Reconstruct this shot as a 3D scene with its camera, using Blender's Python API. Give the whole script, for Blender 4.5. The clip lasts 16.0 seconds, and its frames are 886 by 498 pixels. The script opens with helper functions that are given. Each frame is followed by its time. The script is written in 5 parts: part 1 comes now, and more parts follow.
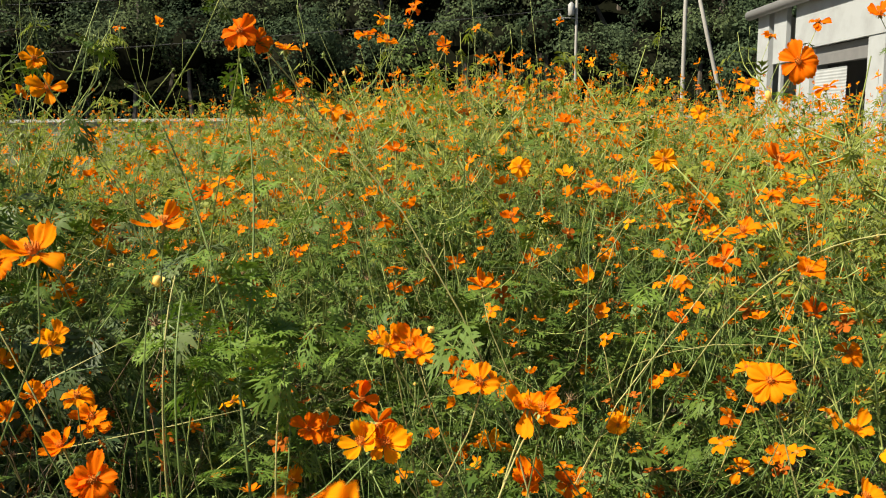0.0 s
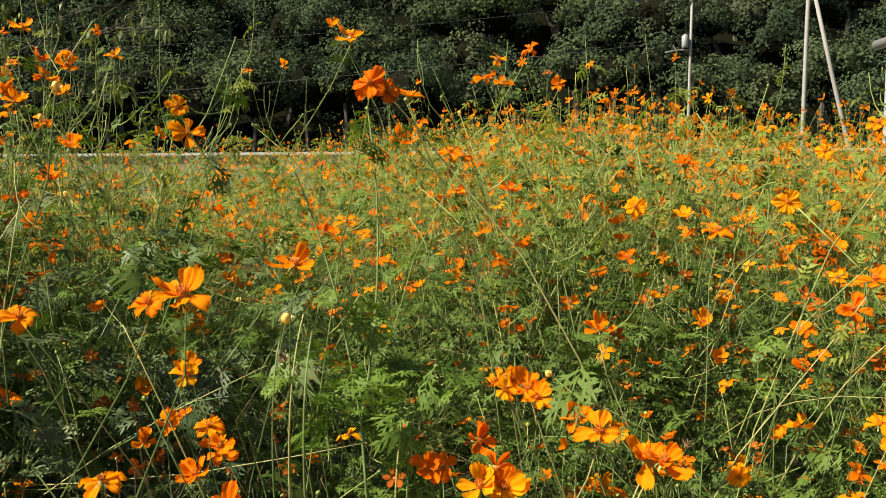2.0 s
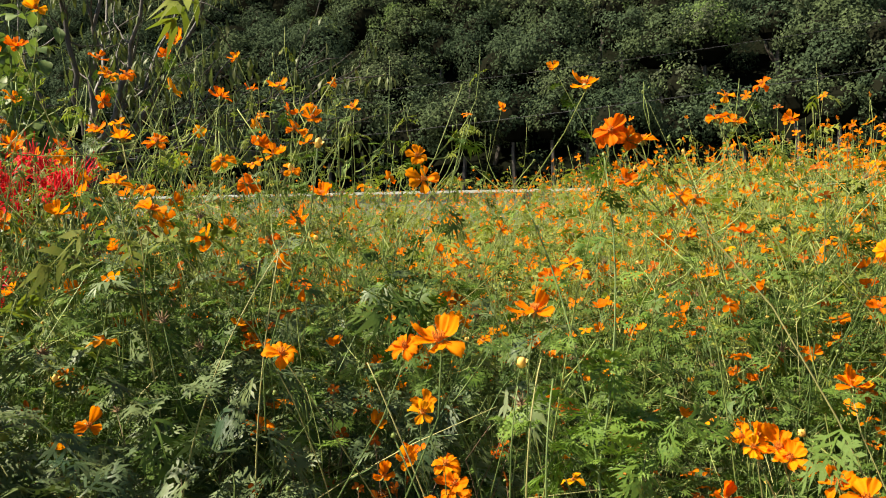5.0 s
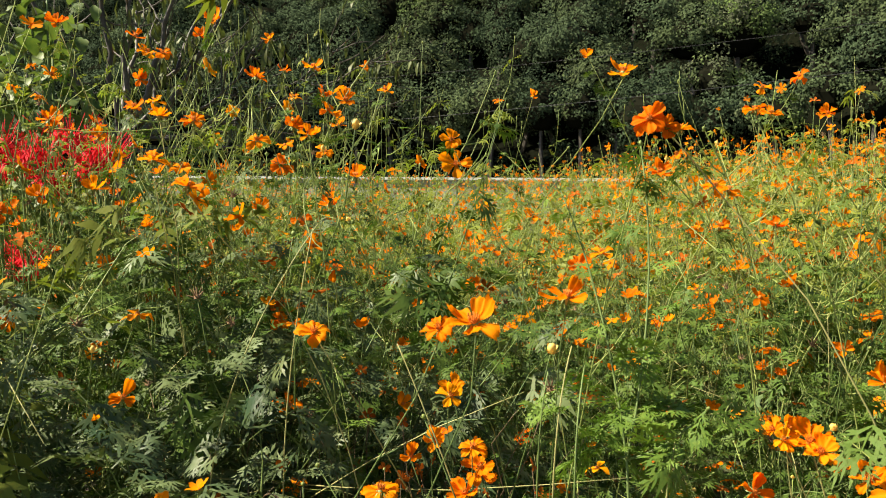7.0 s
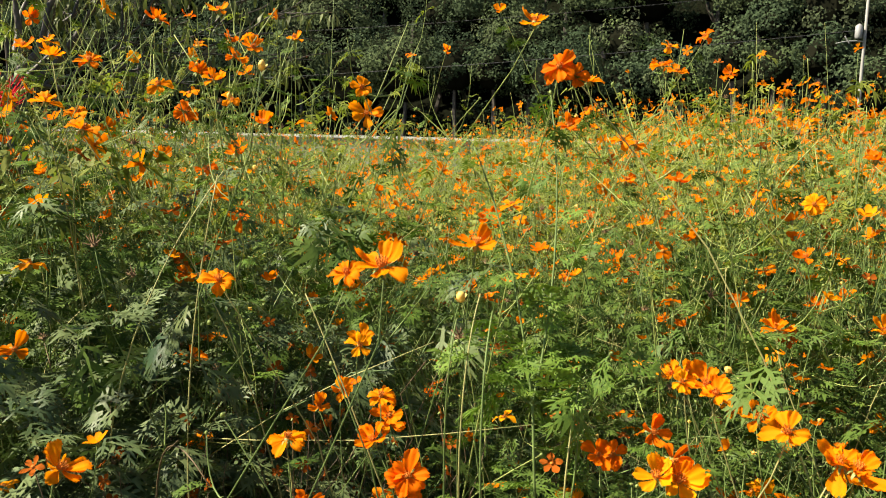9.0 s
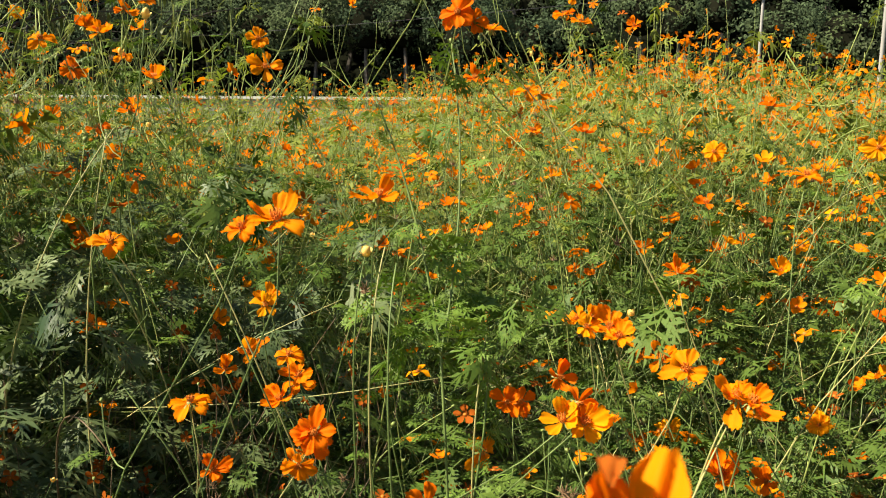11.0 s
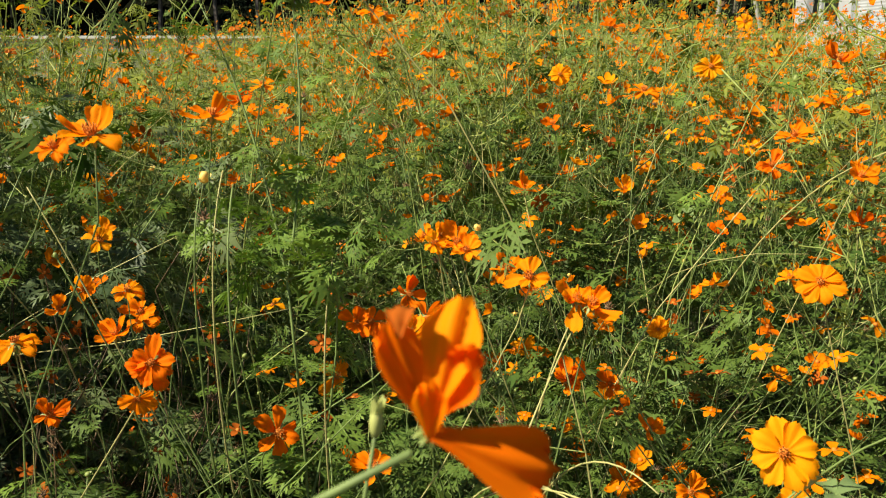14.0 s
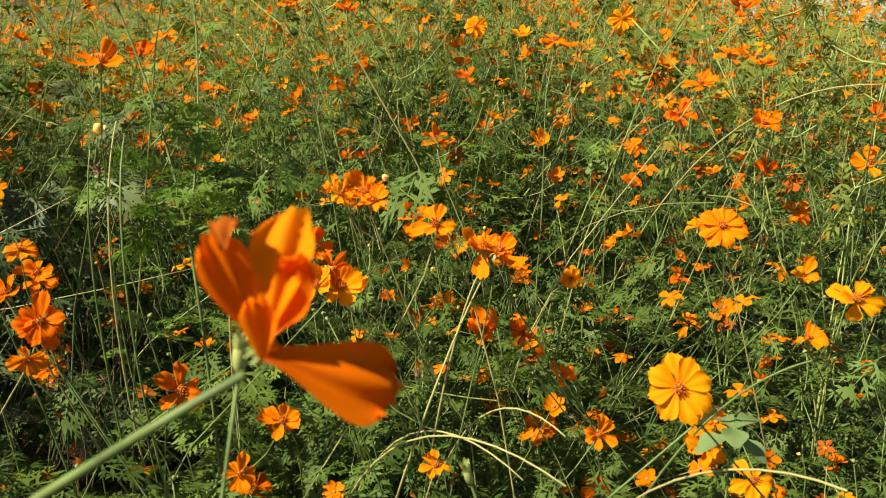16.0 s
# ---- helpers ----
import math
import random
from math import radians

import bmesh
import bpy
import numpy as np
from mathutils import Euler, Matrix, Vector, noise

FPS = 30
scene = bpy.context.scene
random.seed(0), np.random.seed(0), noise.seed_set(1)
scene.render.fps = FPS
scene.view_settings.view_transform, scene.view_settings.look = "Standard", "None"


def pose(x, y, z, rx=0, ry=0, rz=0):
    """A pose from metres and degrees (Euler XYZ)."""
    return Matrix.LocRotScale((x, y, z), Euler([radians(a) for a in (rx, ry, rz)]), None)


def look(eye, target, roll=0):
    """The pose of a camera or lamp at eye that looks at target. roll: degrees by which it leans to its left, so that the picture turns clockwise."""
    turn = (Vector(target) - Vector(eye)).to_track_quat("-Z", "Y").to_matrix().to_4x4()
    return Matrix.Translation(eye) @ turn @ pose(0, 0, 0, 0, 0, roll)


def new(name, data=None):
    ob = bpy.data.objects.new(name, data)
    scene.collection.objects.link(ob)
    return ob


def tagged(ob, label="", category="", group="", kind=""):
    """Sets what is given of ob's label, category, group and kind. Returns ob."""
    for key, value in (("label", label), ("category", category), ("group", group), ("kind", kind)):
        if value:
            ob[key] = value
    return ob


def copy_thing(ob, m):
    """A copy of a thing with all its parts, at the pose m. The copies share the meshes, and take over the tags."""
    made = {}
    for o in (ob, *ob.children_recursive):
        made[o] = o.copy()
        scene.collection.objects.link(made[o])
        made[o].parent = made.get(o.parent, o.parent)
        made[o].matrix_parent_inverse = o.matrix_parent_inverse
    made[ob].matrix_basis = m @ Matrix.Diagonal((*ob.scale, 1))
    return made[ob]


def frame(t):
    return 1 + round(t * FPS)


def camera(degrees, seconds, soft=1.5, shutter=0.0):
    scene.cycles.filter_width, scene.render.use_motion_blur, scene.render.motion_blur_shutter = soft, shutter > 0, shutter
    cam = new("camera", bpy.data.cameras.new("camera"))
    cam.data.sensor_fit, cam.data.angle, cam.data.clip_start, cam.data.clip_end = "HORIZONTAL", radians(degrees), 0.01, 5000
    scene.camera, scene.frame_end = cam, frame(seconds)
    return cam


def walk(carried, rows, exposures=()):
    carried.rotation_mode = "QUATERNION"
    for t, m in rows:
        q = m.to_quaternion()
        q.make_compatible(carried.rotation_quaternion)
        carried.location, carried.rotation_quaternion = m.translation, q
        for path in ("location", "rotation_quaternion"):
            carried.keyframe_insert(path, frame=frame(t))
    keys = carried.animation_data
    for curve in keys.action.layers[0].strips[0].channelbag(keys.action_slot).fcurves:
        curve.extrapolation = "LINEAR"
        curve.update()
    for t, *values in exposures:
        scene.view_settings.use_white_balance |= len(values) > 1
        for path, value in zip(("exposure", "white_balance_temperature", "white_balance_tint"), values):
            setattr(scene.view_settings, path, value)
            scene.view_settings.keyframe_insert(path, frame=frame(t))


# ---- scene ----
cam = camera(55.4, 16.0, soft=1.0)
cam.data.dof.use_dof, cam.data.dof.focus_distance, cam.data.dof.aperture_fstop = True, 2.6, 19.0
# seconds, eye x y z in metres, yaw, pitch, roll in degrees
ROWS = [
    (0.0, -0.005, 0.004, 1.299, 0.03, -8.44, 0.39),
    (0.5, -0.009, -0.004, 1.303, 1.62, -7.77, 0.50),
    (1.0, -0.014, -0.008, 1.306, 3.43, -7.24, 0.67),
    (1.5, -0.018, -0.009, 1.308, 5.27, -7.00, 0.62),
    (2.0, -0.022, -0.015, 1.318, 7.31, -6.21, 0.37),
    (2.5, -0.034, -0.017, 1.322, 9.82, -5.17, 0.42),
    (3.0, -0.048, -0.029, 1.326, 12.73, -4.27, 0.44),
    (3.5, -0.051, -0.035, 1.328, 15.22, -3.77, 0.66),
    (4.0, -0.055, -0.037, 1.329, 17.21, -3.71, 0.74),
    (4.5, -0.060, -0.037, 1.333, 19.10, -3.68, 0.80),
    (5.0, -0.065, -0.036, 1.334, 21.14, -3.59, 1.00),
    (7.5, -0.077, -0.047, 1.326, 22.89, -4.68, -0.48),
    (8.0, -0.076, -0.044, 1.320, 21.27, -5.31, -1.07),
    (8.5, -0.074, -0.041, 1.316, 19.23, -6.26, -1.43),
    (9.0, -0.075, -0.036, 1.311, 17.01, -7.11, -1.45),
    (11.5, -0.055, -0.011, 1.295, 9.67, -10.45, -0.14),
    (12.0, -0.050, -0.009, 1.291, 7.80, -11.22, 0.16),
    (12.5, -0.043, -0.009, 1.284, 6.16, -11.67, 0.50),
    (13.0, -0.038, -0.007, 1.277, 4.62, -11.79, 0.50),
    (13.5, -0.037, -0.002, 1.272, 3.20, -12.56, 0.16),
    (14.0, -0.035, 0.003, 1.264, 1.83, -13.67, 0.06),
    (14.5, -0.028, 0.001, 1.259, 0.74, -14.28, 0.24),
    (15.0, -0.020, 0.004, 1.255, -0.39, -15.02, 0.52),
    (15.5, -0.012, 0.008, 1.249, -1.65, -15.79, 0.38),
    (16.0, -0.007, 0.014, 1.244, -3.08, -16.20, -0.12),
]
walk(cam, [(t, pose(x, y, z, 90 + pitch, roll, yaw)) for t, x, y, z, yaw, pitch, roll in ROWS],
     exposures=[(0.0, 0.76), (3.0, 0.91), (5.0, 1.06), (9.0, 1.11), (12.0, 0.91), (16.0, 0.68)])

# ---- world, sun ----
SUN_ELEVATION, SUN_AZIMUTH = 47.0, 203.0   # azimuth: degrees from +x towards +y, where the sun stands
world = bpy.data.worlds.new("sky")
world.use_nodes = True
scene.world = world
wn = world.node_tree.nodes
sky = wn.new("ShaderNodeTexSky")
sky.sky_type = "NISHITA"
sky.sun_disc = False
sky.sun_elevation = radians(SUN_ELEVATION)
sky.sun_rotation = radians(90 - SUN_AZIMUTH)
world.node_tree.links.new(sky.outputs["Color"], wn["Background"].inputs["Color"])
wn["Background"].inputs["Strength"].default_value = 0.047
sun = new("sun", bpy.data.lights.new("sun", "SUN"))
sun.data.energy, sun.data.angle, sun.data.color = 6.3, radians(0.6), (1.0, 0.905, 0.71)
_e, _a = radians(SUN_ELEVATION), radians(SUN_AZIMUTH)
SUN_WAY = Vector((math.cos(_e) * math.cos(_a), math.cos(_e) * math.sin(_a), math.sin(_e)))
sun.matrix_world = look(SUN_WAY * 50, (0, 0, 0))


# ---- materials ----
class Nodes:
    """A node material, built up from small calls."""

    def __init__(self, name):
        self.m = bpy.data.materials.new(name)
        self.m.use_nodes = True
        self.t = self.m.node_tree
        self.b = self.t.nodes["Principled BSDF"]
        self.out = self.t.nodes["Material Output"]

    def add(self, kind, **values):
        n = self.t.nodes.new(kind)
        for k, v in values.items():
            n.inputs[k].default_value = v
        return n

    def link(self, a, b):
        self.t.links.new(a, b)

    def noise(self, scale, detail=4.0, rough=0.55, coord="Object"):
        c = self.t.nodes.new("ShaderNodeTexCoord")
        n = self.add("ShaderNodeTexNoise", Scale=scale, Detail=detail, Roughness=rough)
        self.link(c.outputs[coord], n.inputs["Vector"])
        return n.outputs["Fac"]

    def ramp(self, fac, stops):
        r = self.t.nodes.new("ShaderNodeValToRGB")
        e = r.color_ramp.elements
        while len(e) < len(stops):
            e.new(0.5)
        for el, (p, c) in zip(e, stops):
            el.position, el.color = p, (*c, 1)
        self.link(fac, r.inputs["Fac"])
        return r.outputs["Color"]

    def mix(self, fac, a, b, mode="MIX"):
        n = self.t.nodes.new("ShaderNodeMix")
        n.data_type, n.blend_type = "RGBA", mode
        for value, i in ((fac, 0), (a, 6), (b, 7)):
            if isinstance(value, (int, float)):
                n.inputs[i].default_value = value
            elif isinstance(value, tuple):
                n.inputs[i].default_value = (*value, 1)
            else:
                self.link(value, n.inputs[i])
        return n.outputs[2]

    def random(self, island=False):
        if island:
            return self.t.nodes.new("ShaderNodeNewGeometry").outputs["Random Per Island"]
        return self.t.nodes.new("ShaderNodeObjectInfo").outputs["Random"]

    def bump(self, height, strength=0.3, distance=0.01):
        n = self.add("ShaderNodeBump", Strength=strength, Distance=distance)
        self.link(height, n.inputs["Height"])
        self.link(n.outputs["Normal"], self.b.inputs["Normal"])
        return n.outputs["Normal"]

    def done(self, colour, roughness=0.7, metallic=0.0, through_light=0.0, tint=None, specular=None):
        """colour: a socket or an rgb; through_light: the share of light that shines through, for leaves and petals."""
        if isinstance(colour, tuple):
            self.b.inputs["Base Color"].default_value = (*colour, 1)
        else:
            self.link(colour, self.b.inputs["Base Color"])
        self.b.inputs["Roughness"].default_value = roughness
        self.b.inputs["Metallic"].default_value = metallic
        if specular is not None:
            self.b.inputs["Specular IOR Level"].default_value = specular
        if through_light:
            tr = self.add("ShaderNodeBsdfTranslucent")
            shown = colour if tint is None else self.mix(1.0, colour, tint, "MULTIPLY")
            if isinstance(shown, tuple):
                tr.inputs["Color"].default_value = (*shown, 1)
            else:
                self.link(shown, tr.inputs["Color"])
            mx = self.add("ShaderNodeMixShader", Fac=through_light)
            self.link(self.b.outputs[0], mx.inputs[1])
            self.link(tr.outputs[0], mx.inputs[2])
            self.link(mx.outputs[0], self.out.inputs["Surface"])
        return self.m


def petal_material(name, island, fixed=None):
    n = Nodes(name)
    if fixed:
        tone = n.mix(n.random(False), tuple(v * 0.93 for v in fixed), fixed)
    else:
        tone = n.ramp(n.random(island), [(0.0, (0.82, 0.165, 0.002)), (0.45, (0.88, 0.215, 0.002)),
                                         (0.8, (0.91, 0.262, 0.003)), (1.0, (0.93, 0.33, 0.004))])
    mottled = n.mix(n.mix(0.5, n.noise(60.0, 3), n.noise(9.0, 2)), tone, n.mix(1.0, tone, (1.04, 1.25, 1.0), "MULTIPLY"))
    at = n.t.nodes.new("ShaderNodeAttribute")
    at.attribute_name = "along"
    shade = n.mix(n.ramp(at.outputs["Fac"], [(0.0, (1, 1, 1)), (0.35, (0, 0, 0))]), mottled, n.mix(1.0, tone, (0.85, 0.7, 0.6), "MULTIPLY"))
    # fine lengthwise veins
    ac = n.t.nodes.new("ShaderNodeAttribute")
    ac.attribute_name = "across"
    w = n.add("ShaderNodeMath")
    w.operation = "MULTIPLY"
    w.inputs[1].default_value = 42.0
    n.link(ac.outputs["Fac"], w.inputs[0])
    s = n.add("ShaderNodeMath")
    s.operation = "SINE"
    n.link(w.outputs[0], s.inputs[0])
    n.bump(s.outputs[0], 0.07, 0.001)
    return n.done(shade, 0.65, through_light=0.47, specular=0.05)


def leaf_material(name, island, lo, hi, glow=(1.15, 1.3, 0.6), share=0.4, rough=0.5, gloss=0.10, by_leaf=False):
    """by_leaf: every leaf has one tone of its own, kept in its "across" value, instead of each lobe."""
    n = Nodes(name)
    fac = n.random(island)
    if by_leaf:
        at = n.t.nodes.new("ShaderNodeAttribute")
        at.attribute_name = "across"
        fac = n.add("ShaderNodeMath")
        fac.operation = "FRACT"
        total = n.add("ShaderNodeMath")
        n.link(at.outputs["Fac"], total.inputs[0])
        n.link(n.random(False), total.inputs[1])
        n.link(total.outputs[0], fac.inputs[0])
        fac = fac.outputs[0]
    tone = n.mix(fac, lo, hi)
    tone = n.mix(n.ramp(n.noise(14.0, 3), [(0.35, (0, 0, 0)), (0.75, (1, 1, 1))]), tone,
                 tuple(0.5 * (a + b) * f for a, b, f in zip(lo, hi, (1.35, 1.15, 0.9))))
    n.bump(n.noise(220.0, 2), 0.25, 0.002)
    return n.done(tone, rough, through_light=share, tint=glow, specular=gloss)


PETAL = petal_material("orange_petal", False)
TONES = [petal_material("orange_petal_tone", False, c) for c in ((0.88, 0.165, 0.002), (0.93, 0.222, 0.002), (0.95, 0.268, 0.003), (0.96, 0.335, 0.004))]
PETAL_FAR = petal_material("orange_petal_field", True)
LEAF = leaf_material("cosmos_leaf", True, (0.023, 0.054, 0.010), (0.104, 0.168, 0.034), glow=(1.1, 1.35, 0.5), share=0.16, rough=0.5, gloss=0.13, by_leaf=True)
LEAF_BLUISH = leaf_material("bluish_cosmos_leaf", True, (0.025, 0.052, 0.022), (0.148, 0.198, 0.088), glow=(1.1, 1.3, 0.6), share=0.13, rough=0.47, gloss=0.17, by_leaf=True)
LEAF_FRESH = leaf_material("fresh_cosmos_leaf", True, (0.062, 0.130, 0.021), (0.155, 0.245, 0.046), share=0.24, rough=0.48, gloss=0.15, by_leaf=True)
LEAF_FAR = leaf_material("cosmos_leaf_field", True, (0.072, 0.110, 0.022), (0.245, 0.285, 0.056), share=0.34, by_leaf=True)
LEAF_TREE = leaf_material("long_tree_leaf", True, (0.045, 0.062, 0.022), (0.15, 0.18, 0.075), share=0.22, rough=0.45, gloss=0.15)
LEAF_BROAD = leaf_material("broad_leaf", True, (0.06, 0.105, 0.03), (0.16, 0.22, 0.075), share=0.28, gloss=0.25)
n = Nodes("woods_leaf")
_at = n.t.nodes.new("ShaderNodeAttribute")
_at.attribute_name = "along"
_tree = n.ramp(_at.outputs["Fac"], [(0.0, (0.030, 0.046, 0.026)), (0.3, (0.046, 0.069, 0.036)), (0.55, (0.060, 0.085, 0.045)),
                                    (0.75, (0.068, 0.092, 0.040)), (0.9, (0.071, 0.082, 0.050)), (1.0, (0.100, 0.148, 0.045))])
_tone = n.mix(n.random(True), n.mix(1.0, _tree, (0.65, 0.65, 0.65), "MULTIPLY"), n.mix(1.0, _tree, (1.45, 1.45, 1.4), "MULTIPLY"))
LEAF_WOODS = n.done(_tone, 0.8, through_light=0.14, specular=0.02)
# near-black crown cores: the shade inside the crowns, put into a colour
n = Nodes("woods_core_shade")
WOODS_CORE_SHADE = n.done(n.mix(n.noise(2.0, 5), (0.006, 0.007, 0.004), (0.014, 0.014, 0.009)), 0.95, specular=0.0)
LEAF_WEED = leaf_material("weed_leaf", True, (0.12, 0.19, 0.07), (0.20, 0.29, 0.12), share=0.3)
RED = leaf_material("red_petal", True, (0.58, 0.015, 0.03), (0.74, 0.04, 0.06), glow=(1.0, 0.6, 0.6), share=0.35)


def stem_material(name, lo, hi, island):
    n = Nodes(name)
    c = n.mix(n.random(island), lo, hi)
    c = n.mix(n.ramp(n.noise(30.0, 3), [(0.4, (0, 0, 0)), (0.8, (1, 1, 1))]), c, tuple(v * 0.6 for v in lo))
    n.bump(n.noise(180.0, 2), 0.2, 0.001)
    return n.done(c, 0.55, specular=0.3)


STEM = stem_material("green_stem", (0.085, 0.14, 0.038), (0.21, 0.28, 0.08), True)
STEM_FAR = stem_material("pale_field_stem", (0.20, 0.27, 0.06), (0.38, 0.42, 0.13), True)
STRAW = stem_material("dry_stalk", (0.46, 0.47, 0.17), (0.30, 0.25, 0.10), True)
TWIG = stem_material("brown_twig", (0.20, 0.14, 0.07), (0.09, 0.06, 0.035), True)
BARK = stem_material("grey_bark", (0.065, 0.054, 0.044), (0.125, 0.107, 0.09), False)
n = Nodes("flower_disc")
DISC = n.done(n.mix(n.noise(400.0, 2), (0.42, 0.10, 0.004), (0.62, 0.22, 0.01)), 0.8)
n = Nodes("withered_petal")
WITHERED = n.done(n.mix(n.noise(90.0, 3), (0.46, 0.11, 0.008), (0.26, 0.07, 0.012)), 0.9, through_light=0.25, specular=0.05)
n = Nodes("bud_green")
BUD = n.done(n.mix(n.noise(120.0, 3), (0.12, 0.19, 0.04), (0.26, 0.29, 0.07)), 0.6)
n = Nodes("bud_opening")
BUD_YELLOW = n.done(n.mix(n.noise(120.0, 3), (0.80, 0.50, 0.06), (0.86, 0.62, 0.20)), 0.6, through_light=0.2)

n = Nodes("bud_pale")
BUD_PALE = n.done(n.mix(n.noise(90.0, 3), (0.30, 0.36, 0.09), (0.55, 0.56, 0.20)), 0.6, through_light=0.2)

n = Nodes("soil")
soil = n.ramp(n.noise(3.0, 6, 0.7), [(0.3, (0.030, 0.022, 0.015)), (0.6, (0.072, 0.052, 0.034)), (0.8, (0.14, 0.11, 0.07))])
soil = n.mix(n.ramp(n.noise(0.45, 4), [(0.45, (0, 0, 0)), (0.62, (1, 1, 1))]), soil, (0.075, 0.10, 0.03))
n.bump(n.noise(22.0, 6, 0.7), 0.9, 0.03)
SOIL = n.done(soil, 0.95)
n = Nodes("gravel")
grav = n.ramp(n.noise(26.0, 5, 0.7), [(0.35, (0.17, 0.165, 0.15)), (0.65, (0.36, 0.35, 0.33))])
n.bump(n.noise(30.0, 5), 0.8, 0.02)
GRAVEL = n.done(n.mix(n.ramp(n.noise(1.3, 3), [(0.4, (0, 0, 0)), (0.7, (1, 1, 1))]), grav, (0.28, 0.27, 0.23)), 0.9)
n = Nodes("weathered_concrete")
con = n.ramp(n.noise(2.2, 6, 0.65), [(0.3, (0.13, 0.14, 0.12)), (0.6, (0.26, 0.27, 0.23)), (0.85, (0.36, 0.36, 0.33))])
n.bump(n.noise(40.0, 4), 0.4, 0.01)
CONCRETE = n.done(con, 0.85)
n = Nodes("pale_cap")
n.bump(n.noise(30.0, 4), 0.3, 0.01)
CAP = n.done(n.mix(n.noise(1.5, 5), (0.40, 0.40, 0.38), (0.66, 0.66, 0.64)), 0.7)
n = Nodes("white_wall_paint")
wp = n.mix(n.ramp(n.noise(1.7, 6, 0.65), [(0.45, (0, 0, 0)), (0.8, (1, 1, 1))]), (0.34, 0.36, 0.375), (0.25, 0.26, 0.265))
n.bump(n.noise(60.0, 3), 0.15, 0.004)
WHITE = n.done(wp, 0.6)
n = Nodes("grey_gutter")
GUTTER = n.done(n.mix(n.noise(5.0, 4), (0.12, 0.12, 0.125), (0.19, 0.19, 0.19)), 0.5)
# dim shed interior: its shade is put into the wall colour
n = Nodes("inside_shade")
INSIDE_SHADE = n.done(n.mix(n.noise(3.0, 4), (0.05, 0.045, 0.04), (0.10, 0.09, 0.08)), 0.9)
n = Nodes("grey_roof_sheet")
ROOF = n.done(n.mix(n.noise(1.2, 5), (0.24, 0.25, 0.26), (0.36, 0.36, 0.36)), 0.5, metallic=0.2)
n = Nodes("pole_concrete")
n.bump(n.noise(25.0, 4), 0.2, 0.005)
POLE = n.done(n.mix(n.noise(2.0, 5), (0.25, 0.24, 0.22), (0.36, 0.35, 0.33)), 0.8)
n = Nodes("pale_metal")
METAL = n.done(n.mix(n.noise(4.0, 3), (0.22, 0.22, 0.22), (0.34, 0.34, 0.34)), 0.5)
n = Nodes("cable_black")
CABLE = n.done((0.02, 0.02, 0.022), 0.6)
# dark litter, with the shade under the trees put into its colour too
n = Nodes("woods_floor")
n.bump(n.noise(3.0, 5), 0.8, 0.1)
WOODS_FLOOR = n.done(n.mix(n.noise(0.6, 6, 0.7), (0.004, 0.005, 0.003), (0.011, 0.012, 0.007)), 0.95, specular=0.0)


# ---- mesh helpers ----
def tri_mesh(name, V, F, mats, slots=None, along=None, across=None, smooth=True):
    """A mesh of triangles from arrays."""
    V, F = np.asarray(V, dtype=np.float32), np.asarray(F, dtype=np.int32)
    me = bpy.data.meshes.new(name)
    me.vertices.add(len(V))
    me.vertices.foreach_set("co", V.ravel())
    me.loops.add(F.size)
    me.loops.foreach_set("vertex_index", F.ravel())
    me.polygons.add(len(F))
    me.polygons.foreach_set("loop_start", np.arange(0, F.size, 3, dtype=np.int32))
    for m in mats:
        me.materials.append(m)
    if slots is not None:
        me.polygons.foreach_set("material_index", np.asarray(slots, dtype=np.int32))
    me.update(calc_edges=True)
    me.polygons.foreach_set("use_smooth", np.full(len(F), smooth))
    for key, values in (("along", along), ("across", across)):
        if values is not None:
            me.attributes.new(key, "FLOAT", "POINT").data.foreach_set("value", np.asarray(values, dtype=np.float32))
    me.validate()
    return me


class Pile:
    """Gathers triangle pieces into one mesh."""

    def __init__(self):
        self.v, self.f, self.s, self.a, self.c, self.n = [], [], [], [], [], 0

    def put(self, piece, m=None, slot=0):
        V, F, A, C = piece
        if m is not None:
            m = np.asarray(m)
            V = V @ m[:3, :3].T + m[:3, 3]
        self.v.append(V)
        self.f.append(F + self.n)
        self.s.append(np.full(len(F), slot))
        self.a.append(A)
        self.c.append(C)
        self.n += len(V)

    def mesh(self, name, mats, smooth=True):
        return tri_mesh(name, np.concatenate(self.v), np.concatenate(self.f), mats, np.concatenate(self.s),
                        np.concatenate(self.a), np.concatenate(self.c), smooth)


def piece(V, F, A=None, C=None):
    V = np.asarray(V, dtype=float)
    z = np.zeros(len(V))
    return V, np.asarray(F, dtype=int), z if A is None else np.asarray(A, float), z if C is None else np.asarray(C, float)


